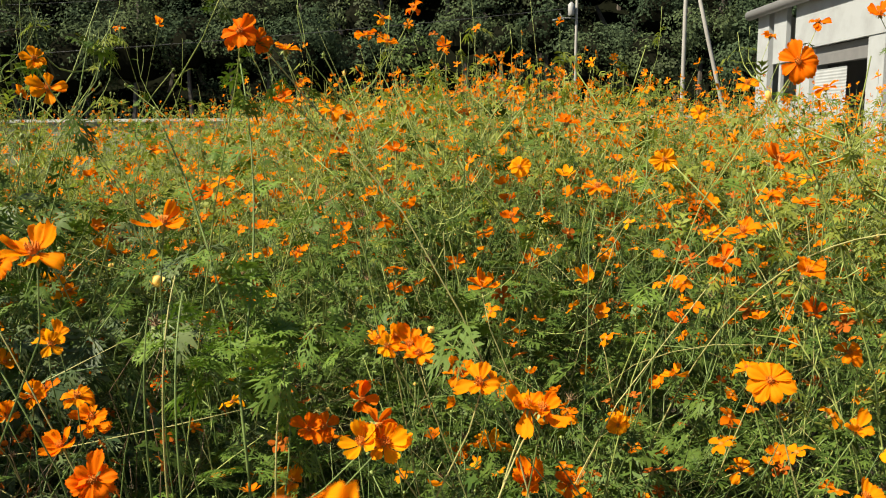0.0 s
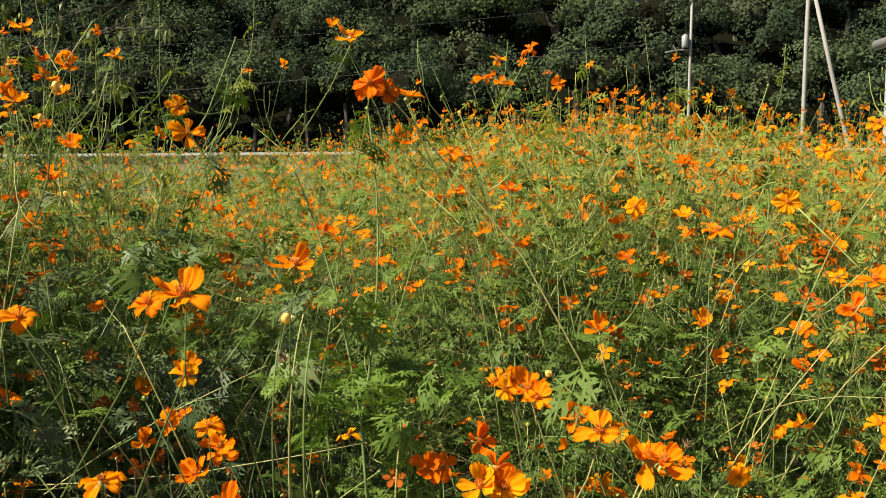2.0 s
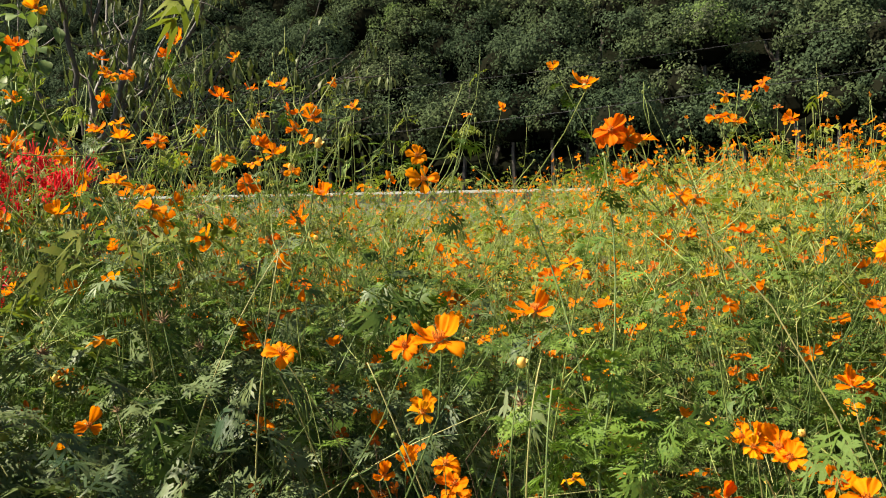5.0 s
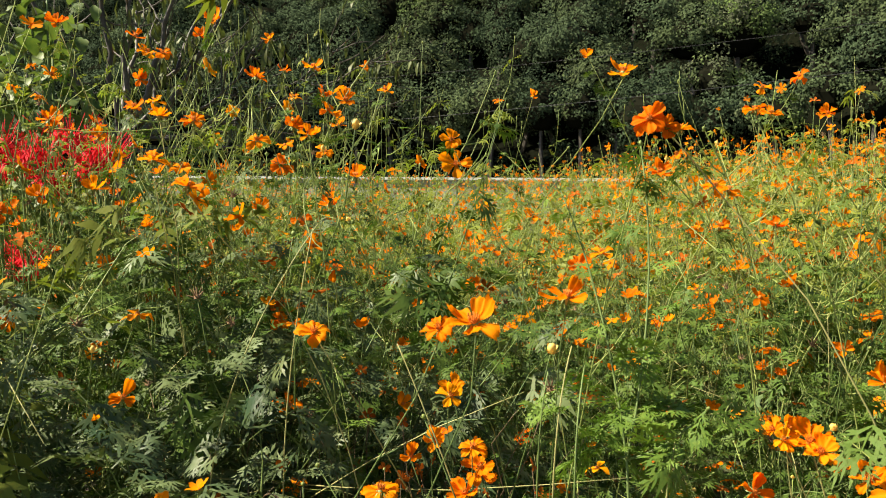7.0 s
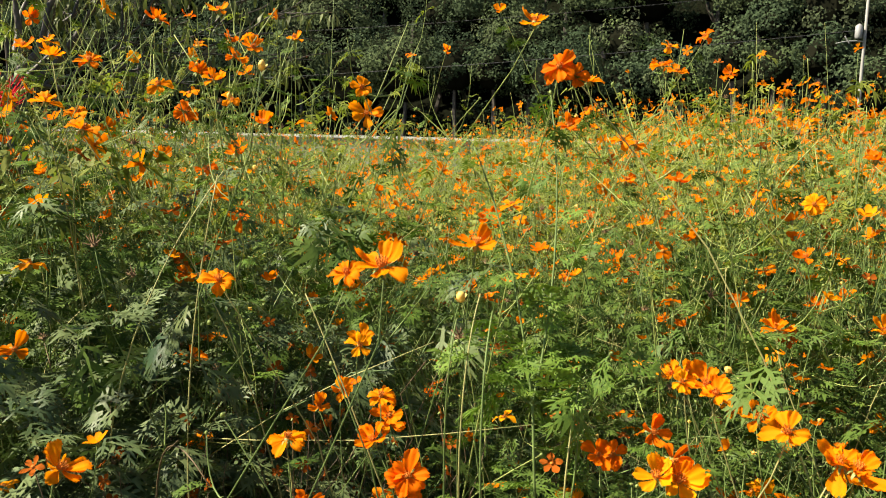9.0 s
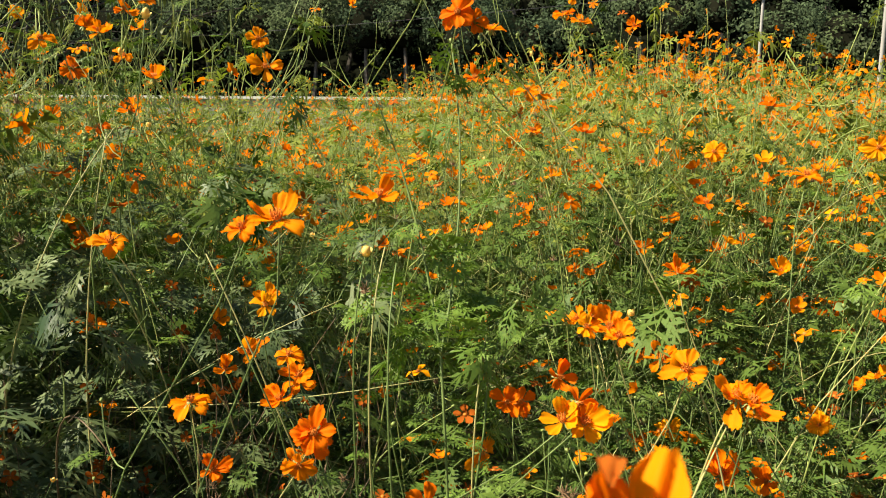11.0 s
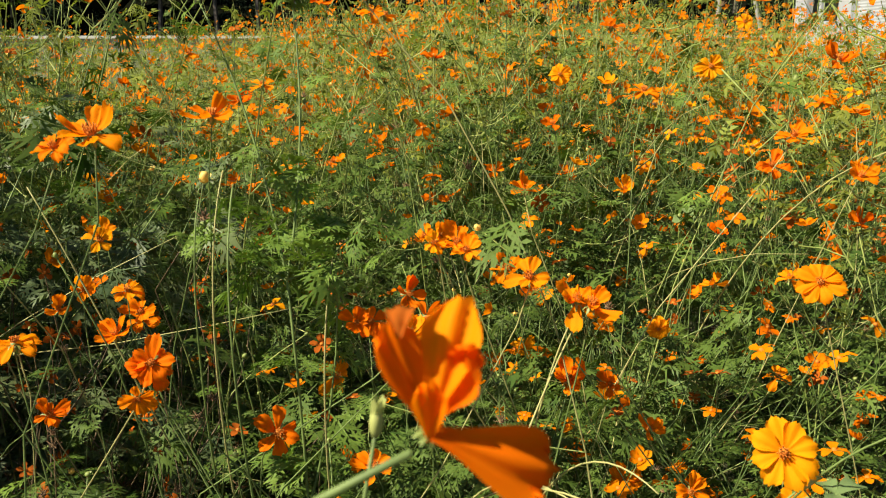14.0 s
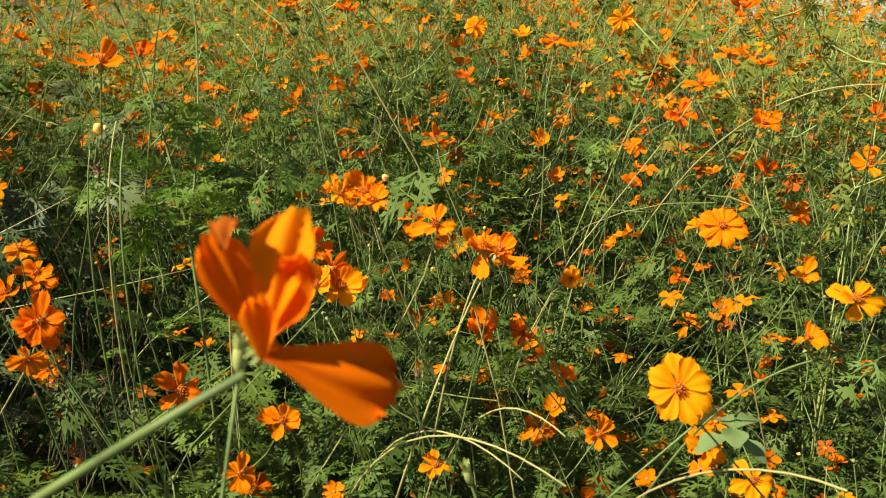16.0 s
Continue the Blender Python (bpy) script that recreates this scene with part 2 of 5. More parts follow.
def tube(path, radii, k=5):
    """A tapering tube along a path, closed at its tip."""
    path = np.asarray(path, dtype=float)
    radii = np.broadcast_to(np.asarray(radii, dtype=float), (len(path),))
    t = np.gradient(path, axis=0)
    t /= np.linalg.norm(t, axis=1)[:, None] + 1e-9
    ref = np.array([0.31, 0.95, 0.05]) if abs(t[0][2]) > 0.7 else np.array([0.0, 0.0, 1.0])
    u = np.cross(t, ref)
    u /= np.linalg.norm(u, axis=1)[:, None] + 1e-9
    w = np.cross(t, u)
    an = np.arange(k) * 2 * np.pi / k
    ring = u[:, None] * np.cos(an)[None, :, None] + w[:, None] * np.sin(an)[None, :, None]
    V = (path[:, None] + ring * radii[:, None, None]).reshape(-1, 3)
    F = []
    for i in range(len(path) - 1):
        for j in range(k):
            a, b = i * k + j, i * k + (j + 1) % k
            F += [(a, b, b + k), (a, b + k, a + k)]
    V = np.vstack([V, path[-1] + t[-1] * radii[-1] * 0.6])
    e = (len(path) - 1) * k
    F += [(e + j, e + (j + 1) % k, len(V) - 1) for j in range(k)]
    return piece(V, F)


def arc(a, b, sag, n=7, wob=0.0, rng=None):
    """A bent line from a to b that bows by the vector sag."""
    s = np.linspace(0, 1, n)[:, None]
    p = np.asarray(a) * (1 - s) + np.asarray(b) * s + np.asarray(sag) * 4 * s * (1 - s)
    if wob:
        p[1:-1] += rng.normal(0, wob, (n - 2, 3))
    return p


def turned(pos, way, spin=0.0, scale=1.0):
    """A pose at pos whose z axis points along way."""
    q = Vector(way).normalized().to_track_quat("Z", "Y").to_matrix().to_4x4()
    return Matrix.Translation(Vector(pos)) @ q @ Matrix.Rotation(spin, 4, "Z") @ Matrix.Scale(scale, 4)


def petal(length, width, cup=0.25, curl=0.0, rows=5, cols=4, notch=0.05, twist=0.0, lobes=2.0, crease=0.0):
    """One broad petal along +y with a softly notched round tip, bent up by cup and its tip bent back by curl."""
    V, A, C = [], [], []
    for i in range(rows + 1):
        s = i / rows
        half = width * 0.5 * (0.20 + 0.80 * math.sin(min(1.0, s * 1.22) * math.pi * 0.5) ** 1.6)
        if s > 0.75:
            half *= 1 - 0.36 * ((s - 0.75) / 0.25) ** 2
        for j in range(cols + 1):
            c = j / cols * 2 - 1
            y = length * s * (1 - 0.13 * c * c * s)
            if i == rows:
                y -= length * notch * (0.5 + 0.5 * math.cos(c * math.pi * lobes))
            x = half * c
            bend = cup * s - curl * s ** 3
            z = y * bend + 0.30 * half * (c * c) + 0.03 * length * math.sin(7 * c + 3 * s) * s
            z += crease * width * s * math.cos(c * 5.5 + 0.6) + twist * x * s
            V.append((x, y * (1 - 0.25 * bend * bend), z))
            A.append(s)
            C.append(c)
    F = []
    for i in range(rows):
        for j in range(cols):
            a = i * (cols + 1) + j
            b = a + cols + 1
            F += [(a, a + 1, b + 1), (a, b + 1, b)]
    return piece(V, F, A, C)


def dome(r, h, k=8, rings=3):
    V, F = [], []
    for i in range(rings):
        a = i / rings * math.pi / 2
        V += [(r * math.cos(a) * math.cos(j * 2 * math.pi / k), r * math.cos(a) * math.sin(j * 2 * math.pi / k), h * math.sin(a))
              for j in range(k)]
    for i in range(rings - 1):
        for j in range(k):
            a, b = i * k + j, i * k + (j + 1) % k
            F += [(a, b, b + k), (a, b + k, a + k)]
    V.append((0, 0, h))
    e = (rings - 1) * k
    F += [(e + j, e + (j + 1) % k, len(V) - 1) for j in range(k)]
    return piece(V, F)


def blob(rx, ry, rz, k=7, rings=5):
    """A small closed egg."""
    V, F = [(0, 0, -rz)], []
    for i in range(1, rings):
        a = -math.pi / 2 + math.pi * i / rings
        V += [(rx * math.cos(a) * math.cos(j * 2 * math.pi / k), ry * math.cos(a) * math.sin(j * 2 * math.pi / k), rz * math.sin(a))
              for j in range(k)]
    V.append((0, 0, rz))
    for j in range(k):
        F.append((0, 1 + (j + 1) % k, 1 + j))
        e = 1 + (rings - 2) * k
        F.append((e + j, e + (j + 1) % k, len(V) - 1))
    for i in range(rings - 2):
        for j in range(k):
            a, b = 1 + i * k + j, 1 + i * k + (j + 1) % k
            F += [(a, b, b + k), (a, b + k, a + k)]
    return piece(V, F)


def flat_box(x0, y0, z0, x1, y1, z1):
    V = [(x, y, z) for z in (z0, z1) for y in (y0, y1) for x in (x0, x1)]
    F = [(0, 2, 3), (0, 3, 1), (4, 5, 7), (4, 7, 6), (0, 1, 5), (0, 5, 4), (2, 6, 7), (2, 7, 3), (0, 4, 6), (0, 6, 2), (1, 3, 7), (1, 7, 5)]
    return piece(V, F)


def lobed_leaf(length, rng, pairs=3, level=2):
    """A twice-cut leaf along +y, drooping at its tip. level: 2 fine, 1 plain, 0 coarse."""
    V, F = [], []

    def lobe(base, ang, ln, wd, simple=False):
        d = np.array([math.sin(ang), math.cos(ang)])
        p = np.array([d[1], -d[0]])
        k = len(V)
        if simple:
            V.extend([base, base + d * ln * 0.5 - p * wd * 0.5, base + d * ln, base + d * ln * 0.5 + p * wd * 0.5])
            F.extend([(k, k + 3, k + 1), (k + 1, k + 3, k + 2)])
            return
        V.extend([base - p * wd * 0.3, base + d * ln * 0.45 - p * wd * 0.5, base + d * ln, base + d * ln * 0.45 + p * wd * 0.5, base + p * wd * 0.3])
        F.extend([(k, k + 4, k + 3), (k, k + 3, k + 1), (k + 1, k + 3, k + 2)])

    lobe(np.array([0.0, 0.0]), 0.0, length * 0.75, length * 0.04)
    for i in range(pairs):
        s = (0.22 + 0.50 * i / max(1, pairs - 1)) * length
        ln = length * (0.46 - 0.20 * abs(i / max(1, pairs - 1) - 0.35)) * rng.uniform(0.85, 1.15)
        for side in (-1, 1):
            ang = side * rng.uniform(0.75, 1.0)
            base = np.array([0.0, s + side * 0.01 * length])
            lobe(base, ang, ln, ln * (0.15 if level == 2 else 0.30), level == 0)
            if level == 2:
                d = np.array([math.sin(ang), math.cos(ang)])
                for q in (0.36, 0.64):
                    for sd in (-1, 1):
                        lobe(base + d * ln * q, ang + sd * 0.7, ln * (0.56 - 0.25 * q), ln * 0.115, True)
    lobe(np.array([0.0, 0.66 * length]), 0.0, length * 0.36, length * 0.12)
    if level:
        lobe(np.array([0.0, 0.72 * length]), 0.6, length * 0.20, length * 0.08, True)
        lobe(np.array([0.0, 0.72 * length]), -0.6, length * 0.20, length * 0.08, True)
    P = np.array(V)
    droop = rng.uniform(0.2, 0.9)
    fold = rng.uniform(0.05, 0.35)
    arch = rng.uniform(0.4, 1.6)
    z = -droop * P[:, 1] ** 2 / length + fold * np.abs(P[:, 0]) - arch * P[:, 0] ** 2 / length + 0.06 * length * np.sin(P[:, 1] / length * 9 + P[:, 0] / length * 5)
    return piece(np.column_stack([P[:, 0], P[:, 1] * (1 - 0.25 * droop), z]), F, P[:, 1] / length, np.full(len(P), rng.uniform()))


def part(name, data, parent, m=None, label=""):
    ob = new(name, data)
    ob.parent = parent
    if m is not None:
        ob.matrix_local = m
    return tagged(ob, label)


def thing(name, label, category, group="", kind="", m=None, data=None):
    ob = new(name, data)
    if m is not None:
        ob.matrix_world = m
    return tagged(ob, label, category, group, kind)


def smooth01(x, a, b):
    s = np.clip((np.asarray(x, float) - a) / (b - a), 0, 1)
    return s * s * (3 - 2 * s)


# ---- ground ----
HILL_Y = 35.0


def ground_z(x, y):
    """The height of the ground: level by the path, rising gently into the field, then the wooded hill."""
    x, y = np.asarray(x, float), np.asarray(y, float)
    u = x / np.maximum(y, 1.0)
    rise = 0.05 * np.clip(y - 2.0, 0, 8) * (0.3 + 0.7 * smooth01(u, -0.42, -0.12))
    hill = 0.72 * np.clip(y - HILL_Y, 0, 60) * smooth01(y, HILL_Y - 1, HILL_Y + 5)
    return rise + hill + 0.02 * np.sin(1.7 * x + 0.6) * np.cos(1.3 * y)


def build_ground():
    xs = np.concatenate([np.linspace(-400, -60, 12), np.linspace(-55, -8, 25), np.linspace(-7, 7, 71), np.linspace(8, 55, 25), np.linspace(60, 400, 12)])
    ys = np.concatenate([np.linspace(-300, -12, 12), np.linspace(-10, 12, 90), np.linspace(12.5, 60, 70), np.linspace(64, 400, 14)])
    X, Y = np.meshgrid(xs, ys)
    Z = ground_z(X, Y) + 0.012 * np.sin(X * 9.1) * np.sin(Y * 8.3)
    V = np.column_stack([X.ravel(), Y.ravel(), Z.ravel()])
    w = len(xs)
    a = (np.arange(len(ys) - 1)[:, None] * w + np.arange(w - 1)[None]).ravel()
    F = np.concatenate([np.column_stack([a, a + 1, a + w + 1]), np.column_stack([a, a + w + 1, a + w])])
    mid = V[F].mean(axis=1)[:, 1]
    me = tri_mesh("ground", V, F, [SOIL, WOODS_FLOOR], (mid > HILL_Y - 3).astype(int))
    thing("ground", "brown soil with dry litter under the flower field", "ground", kind="structure", data=me)


build_ground()


# ---- low wall at the far edge of the field ----
def build_wall():
    ob = thing("wall_north", "low weathered concrete wall with a pale sunlit cap", "wall", kind="structure")
    x = -46.0
    while x < 16:
        w = 3.0
        y = 25.0 + 0.03 * x
        p = Pile()
        p.put(flat_box(x, y, -0.3, x + w - 0.02, y + 0.35, 1.42))
        part("wall_panel", p.mesh("wall_panel", [CONCRETE], smooth=False), ob)
        p = Pile()
        p.put(flat_box(x, y - 0.10, 1.42, x + w - 0.03, y + 0.5, 1.50))
        part("cap_stone", p.mesh("cap_stone", [CAP], smooth=False), ob, None, "pale concrete cap stone")
        x += w


build_wall()


# ---- white farm building ----
def build_house():
    house = thing("farm_building", "white farm shed with open bays, grey gutter and corrugated wall sheets", "building")
    X0, Z0 = 7.45, 0.38

    def box_part(name, mat, x0, y0, z0, x1, y1, z1, label=""):
        p = Pile()
        p.put(flat_box(x0, y0, z0, x1, y1, z1))
        return part(name, p.mesh(name, [mat], smooth=False), house, None, label)

    top = 3.80
    # deep fascia over the near bays, a short hanging panel between open slots at the far end
    box_part("fascia_panel", WHITE, X0, 8.0, 2.78, X0 + 0.10, 18.33, top)
    box_part("fascia_panel", WHITE, X0, 18.82, 2.58, X0 + 0.10, 19.52, top - 0.04)
    box_part("corner_post", WHITE, X0, 19.82, Z0 - 0.2, X0 + 0.14, 20.5, top - 0.04)
    for y, w in ((17.56, 0.62), (14.62, 0.58), (11.2, 0.4), (8.0, 0.4)):
        box_part("post", WHITE, X0 + 0.02, y, Z0 - 0.2, X0 + 0.24, y + w, 2.78)
    box_part("prop", WHITE, X0 + 0.03, 19.08, Z0 + 0.9, X0 + 0.1, 19.2, 2.58)
    box_part("low_wall", WHITE, X0 - 0.02, 18.18, Z0 - 0.2, X0 + 0.18, 19.82, 1.72, "low white plastered wall")
    # bays closed with sheets, ribbed across
    for y0, y1, z1 in ((16.2, 17.56, 2.34), (11.6, 14.62, 1.6)):
        zs = np.arange(Z0 - 0.2, z1, 0.012)
        xs = X0 + 0.14 + 0.004 * np.sin(zs * 2 * np.pi / 0.06)
        V = np.vstack([np.column_stack([xs, np.full_like(zs, y0), zs]), np.column_stack([xs, np.full_like(zs, y1), zs])])
        k = len(zs)
        a = np.arange(k - 1)
        F = np.concatenate([np.column_stack([a, a + k + 1, a + k]), np.column_stack([a, a + 1, a + k + 1])])
        part("wall_sheet", tri_mesh("wall_sheet", V, F, [WHITE]), house, None, "white ribbed wall sheet")
    box_part("header_beam", GUTTER, X0 + 0.12, 8.0, 2.42, X0 + 0.30, 18.1, 2.76, "grey timber header beam")
    # sides, back, floor slab, ceiling
    box_part("end_wall", WHITE, X0 + 0.14, 20.3, Z0 - 0.2, X0 + 6.0, 20.5, top - 0.1)
    box_part("end_wall", WHITE, X0 + 0.22, 8.0, Z0 - 0.2, X0 + 6.0, 8.2, top - 0.1)
    # coloured dark to stand for the shade behind the open bays
    box_part("back_wall", INSIDE_SHADE, X0 + 5.8, 8.2, Z0 - 0.2, X0 + 6.0, 20.3, top - 0.1)
    box_part("inner_wall", INSIDE_SHADE, X0 + 1.6, 8.2, Z0 - 0.2, X0 + 1.7, 20.3, top - 0.2)
    box_part("slab", CONCRETE, X0 + 0.3, 8.2, Z0 - 0.2, X0 + 5.8, 20.3, Z0 + 0.06)
    p = Pile()
    pr = [(X0 - 0.06, top + 0.02), (X0 + 3.0, top + 1.1), (X0 + 6.3, top + 0.02)]
    V, F = [], []
    for y in (7.7, 20.7):
        for x, z in pr:
            V += [(x, y, z), (x, y, z + 0.08)]
    for i in range(2):
        a = 2 * i
        F += [(a + 1, a + 3, a + 9), (a + 1, a + 9, a + 7), (a, a + 8, a + 2), (a, a + 6, a + 8)]
        F += [(a, a + 2, a + 3), (a, a + 3, a + 1), (a + 6, a + 9, a + 8), (a + 6, a + 7, a + 9)]
    F += [(0, 1, 7), (0, 7, 6), (4, 11, 5), (4, 10, 11)]
    p.put(piece(V, F))
    part("roof", p.mesh("roof", [ROOF], smooth=False), house, None, "grey sheet roof")
    p = Pile()
    p.put(tube([(X0 - 0.14, 20.80, top - 0.01), (X0 - 0.14, 20.72, top - 0.01), (X0 - 0.14, 14, top), (X0 - 0.14, 7.7, top + 0.02)], [0.07, 0.115, 0.115, 0.115], 12))
    part("gutter", p.mesh("gutter", [GUTTER]), house, None, "round grey gutter along the eave")
    # gravel yard in front
    V, F = [], []
    nx, ny = 14, 26
    for i in range(ny + 1):
        for j in range(nx + 1):
            x, y = 5.2 + (X0 - 5.2) * j / nx, 7.0 + 14.5 * i / ny
            x += 0.25 * math.sin(y * 2.1) * (1 - j / nx)
            V.append((x, y, float(ground_z(x, y)) + 0.03 + 0.012 * math.sin(7 * x + 5 * y)))
    for i in range(ny):
        for j in range(nx):
            a = i * (nx + 1) + j
            F += [(a, a + 1, a + nx + 2), (a, a + nx + 2, a + nx + 1)]
    thing("gravel_yard", "pale gravel strip in front of the white shed", "yard", kind="structure",
          data=tri_mesh("gravel_yard", np.array(V), np.array(F), [GRAVEL]))


build_house()


# ---- utility poles and cables ----
def build_poles():
    pole = thing("utility_pole", "grey concrete utility pole with crossarm and pale transformer", "pole")
    bx, by = 4.7, 30.6
    p = Pile()
    p.put(tube([(bx, by, 0.1), (bx, by, 4), (bx + 0.02, by, 6.85)], [0.056, 0.050, 0.042], 10))
    part("shaft", p.mesh("shaft", [POLE]), pole)
    p = Pile()
    p.put(flat_box(bx - 0.65, by - 0.10, 6.66, bx + 0.5, by - 0.05, 6.70))
    part("crossarm", p.mesh("crossarm", [METAL], smooth=False), pole)
    for dx in (-0.7, -0.35, 0.3, 0.55):
        p = Pile()
        p.put(dome(0.03, 0.10, 7, 3), Matrix.Translation((bx + dx * 0.85, by - 0.075, 6.70)))
        part("insulator", p.mesh("insulator", [METAL]), pole)
    p = Pile()
    p.put(tube([(bx - 0.20, by - 0.12, 5.02), (bx - 0.20, by - 0.12, 5.06), (bx - 0.20, by - 0.12, 5.40), (bx - 0.20, by - 0.12, 5.45)], [0.09, 0.115, 0.115, 0.07], 10))
    part("transformer", p.mesh("transformer", [METAL]), pole, None, "pale grey cylinder transformer")
    p = Pile()
    p.put(tube(arc((bx, by - 0.1, 4.92), (bx - 0.85, by - 0.1, 4.87), (0, 0, 0.05)), 0.016, 5))
    p.put(tube(arc((bx - 0.45, by - 0.1, 4.87), (bx - 0.6, by - 0.1, 5.1), (0, 0, 0.0)), 0.016, 5))
    part("bracket", p.mesh("bracket", [METAL]), pole)

    second = thing("utility_pole", "tall pale concrete pole propped by a slanting brace", "pole")
    p = Pile()
    p.put(tube([(8.35, 30.0, 0.1), (8.36, 30.0, 5), (8.40, 30.0, 10.5)], [0.075, 0.067, 0.06], 10))
    part("shaft", p.mesh("shaft", [POLE]), second)
    p = Pile()
    p.put(tube([(10.2, 29.9, 0.1), (9.2, 29.95, 4.0), (8.42, 30.0, 7.2)], [0.075, 0.068, 0.06], 10))
    part("brace", p.mesh("brace", [POLE]), second, None, "leaning brace pole")

    for a, b, sag, r in (((bx - 0.05, by, 5.3), (-40.0, 33.5, 3.4), 0.5, 0.011), ((bx - 0.3, by - 0.075, 6.75), (-40.0, 33.5, 6.0), 0.7, 0.007),
                         ((bx + 0.3, by - 0.075, 6.75), (8.38, 30.0, 8.6), 0.1, 0.012),
                         ((8.38, 30.0, 8.6), (40.0, 28.0, 9.0), 0.6, 0.014)):
        p = Pile()
        p.put(tube(arc(a, b, (0, 0, -sag), 22), r, 4))
        thing("power_cable", "thin black power cable strung to a utility pole", "cable", group="power cables", data=p.mesh("power_cable", [CABLE]))


build_poles()


# ---- wooded hill ----
def build_woods():
    rng = np.random.default_rng(11)
    trees = []
    for row in range(8):
        x = -60.0 - rng.uniform(0, 3)
        while x < 30:
            y = HILL_Y + 1.9 + 2.7 * row + rng.uniform(-1.1, 1.1)
            size = rng.uniform(1.15, 2.25)
            z = float(ground_z(x, y)) + (3.0 if row == 0 else 2.1) + rng.uniform(-0.5, 0.9)
            trees.append((x, y, z, size, rng.uniform()))
            x += size * rng.uniform(1.15, 1.75)
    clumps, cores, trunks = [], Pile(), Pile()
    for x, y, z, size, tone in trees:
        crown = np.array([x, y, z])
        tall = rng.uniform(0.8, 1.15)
        # solid core, coloured to stand for the shade between the leaves
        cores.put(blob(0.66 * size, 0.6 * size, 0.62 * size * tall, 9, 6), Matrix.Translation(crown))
        g = float(ground_z(x, y))
        trunks.put(tube(arc((x + rng.normal(0, 0.3), y, g - 0.1), crown, (rng.normal(0, 0.15), 0, 0), 4), [0.13, 0.11, 0.09, 0.07], 5))
        for _ in range(int(12 + 9 * size)):
            a = rng.normal(size=3)
            a[1] = -abs(a[1]) + 0.25
            a[2] = abs(a[2]) - 0.35
            a /= np.linalg.norm(a)
            clumps.append((*(crown + a * rng.uniform(0.55, 0.95) * size * np.array([1.05, 0.95, tall])), rng.uniform(0.16, 0.42) * size, *a, min(1.0, max(0.0, tone + rng.normal(0, 0.06)))))
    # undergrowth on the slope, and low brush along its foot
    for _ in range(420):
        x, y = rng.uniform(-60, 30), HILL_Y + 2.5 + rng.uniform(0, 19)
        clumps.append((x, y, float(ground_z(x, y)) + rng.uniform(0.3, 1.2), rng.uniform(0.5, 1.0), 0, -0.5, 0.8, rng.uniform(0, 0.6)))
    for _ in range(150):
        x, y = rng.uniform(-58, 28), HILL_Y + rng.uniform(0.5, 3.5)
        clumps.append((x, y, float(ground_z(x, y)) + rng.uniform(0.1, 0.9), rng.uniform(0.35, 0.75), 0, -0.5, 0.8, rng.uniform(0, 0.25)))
    B = np.array(clumps)
    count = 620000
    area = B[:, 3] ** 2
    pick = rng.choice(len(B), count, p=area / area.sum())
    d = rng.normal(size=(count, 3))
    d[:, 1] = -np.abs(d[:, 1]) + 0.15
    d += 0.55 * B[pick, 4:7]
    d /= np.linalg.norm(d, axis=1)[:, None]
    wave = np.sin(d[:, 0] * 7 + pick) * np.sin(d[:, 2] * 8 + pick * 1.7)
    lump = 0.95 + 0.20 * wave - 0.45 * rng.uniform(0, 1, count) ** 3 + rng.normal(0, 0.08, count)
    c = B[pick, :3] + d * (B[pick, 3] * lump)[:, None] * np.array([1.1, 0.95, 0.9])
    nrm = 0.6 * d + 0.4 * B[pick, 4:7] + rng.normal(0, 0.33, (count, 3))
    nrm /= np.linalg.norm(nrm, axis=1)[:, None]
    u = np.cross(nrm, rng.normal(size=(count, 3)))
    u /= np.linalg.norm(u, axis=1)[:, None] + 1e-9
    w = np.cross(nrm, u)
    s = rng.uniform(0.045, 0.095, count)
    L, W = (s * 1.35)[:, None], (s * 0.8)[:, None]
    V = np.stack([c - u * L * 0.8, c + w * W + u * L * 0.1, c + u * L * 0.6 - w * W], axis=1).reshape(-1, 3)
    F = np.arange(count * 3).reshape(-1, 3)
    # leaves, crown cores coloured as shade, and trunks in one mesh
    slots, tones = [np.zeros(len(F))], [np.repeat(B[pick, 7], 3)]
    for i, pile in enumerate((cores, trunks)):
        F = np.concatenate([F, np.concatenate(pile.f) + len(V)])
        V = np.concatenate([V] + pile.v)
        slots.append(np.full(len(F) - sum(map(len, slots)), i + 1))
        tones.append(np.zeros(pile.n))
    me = tri_mesh("hillside_woods", V, F, [LEAF_WOODS, WOODS_CORE_SHADE, BARK], np.concatenate(slots), along=np.concatenate(tones), smooth=False)
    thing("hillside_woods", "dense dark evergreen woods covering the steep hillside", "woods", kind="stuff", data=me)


build_woods()


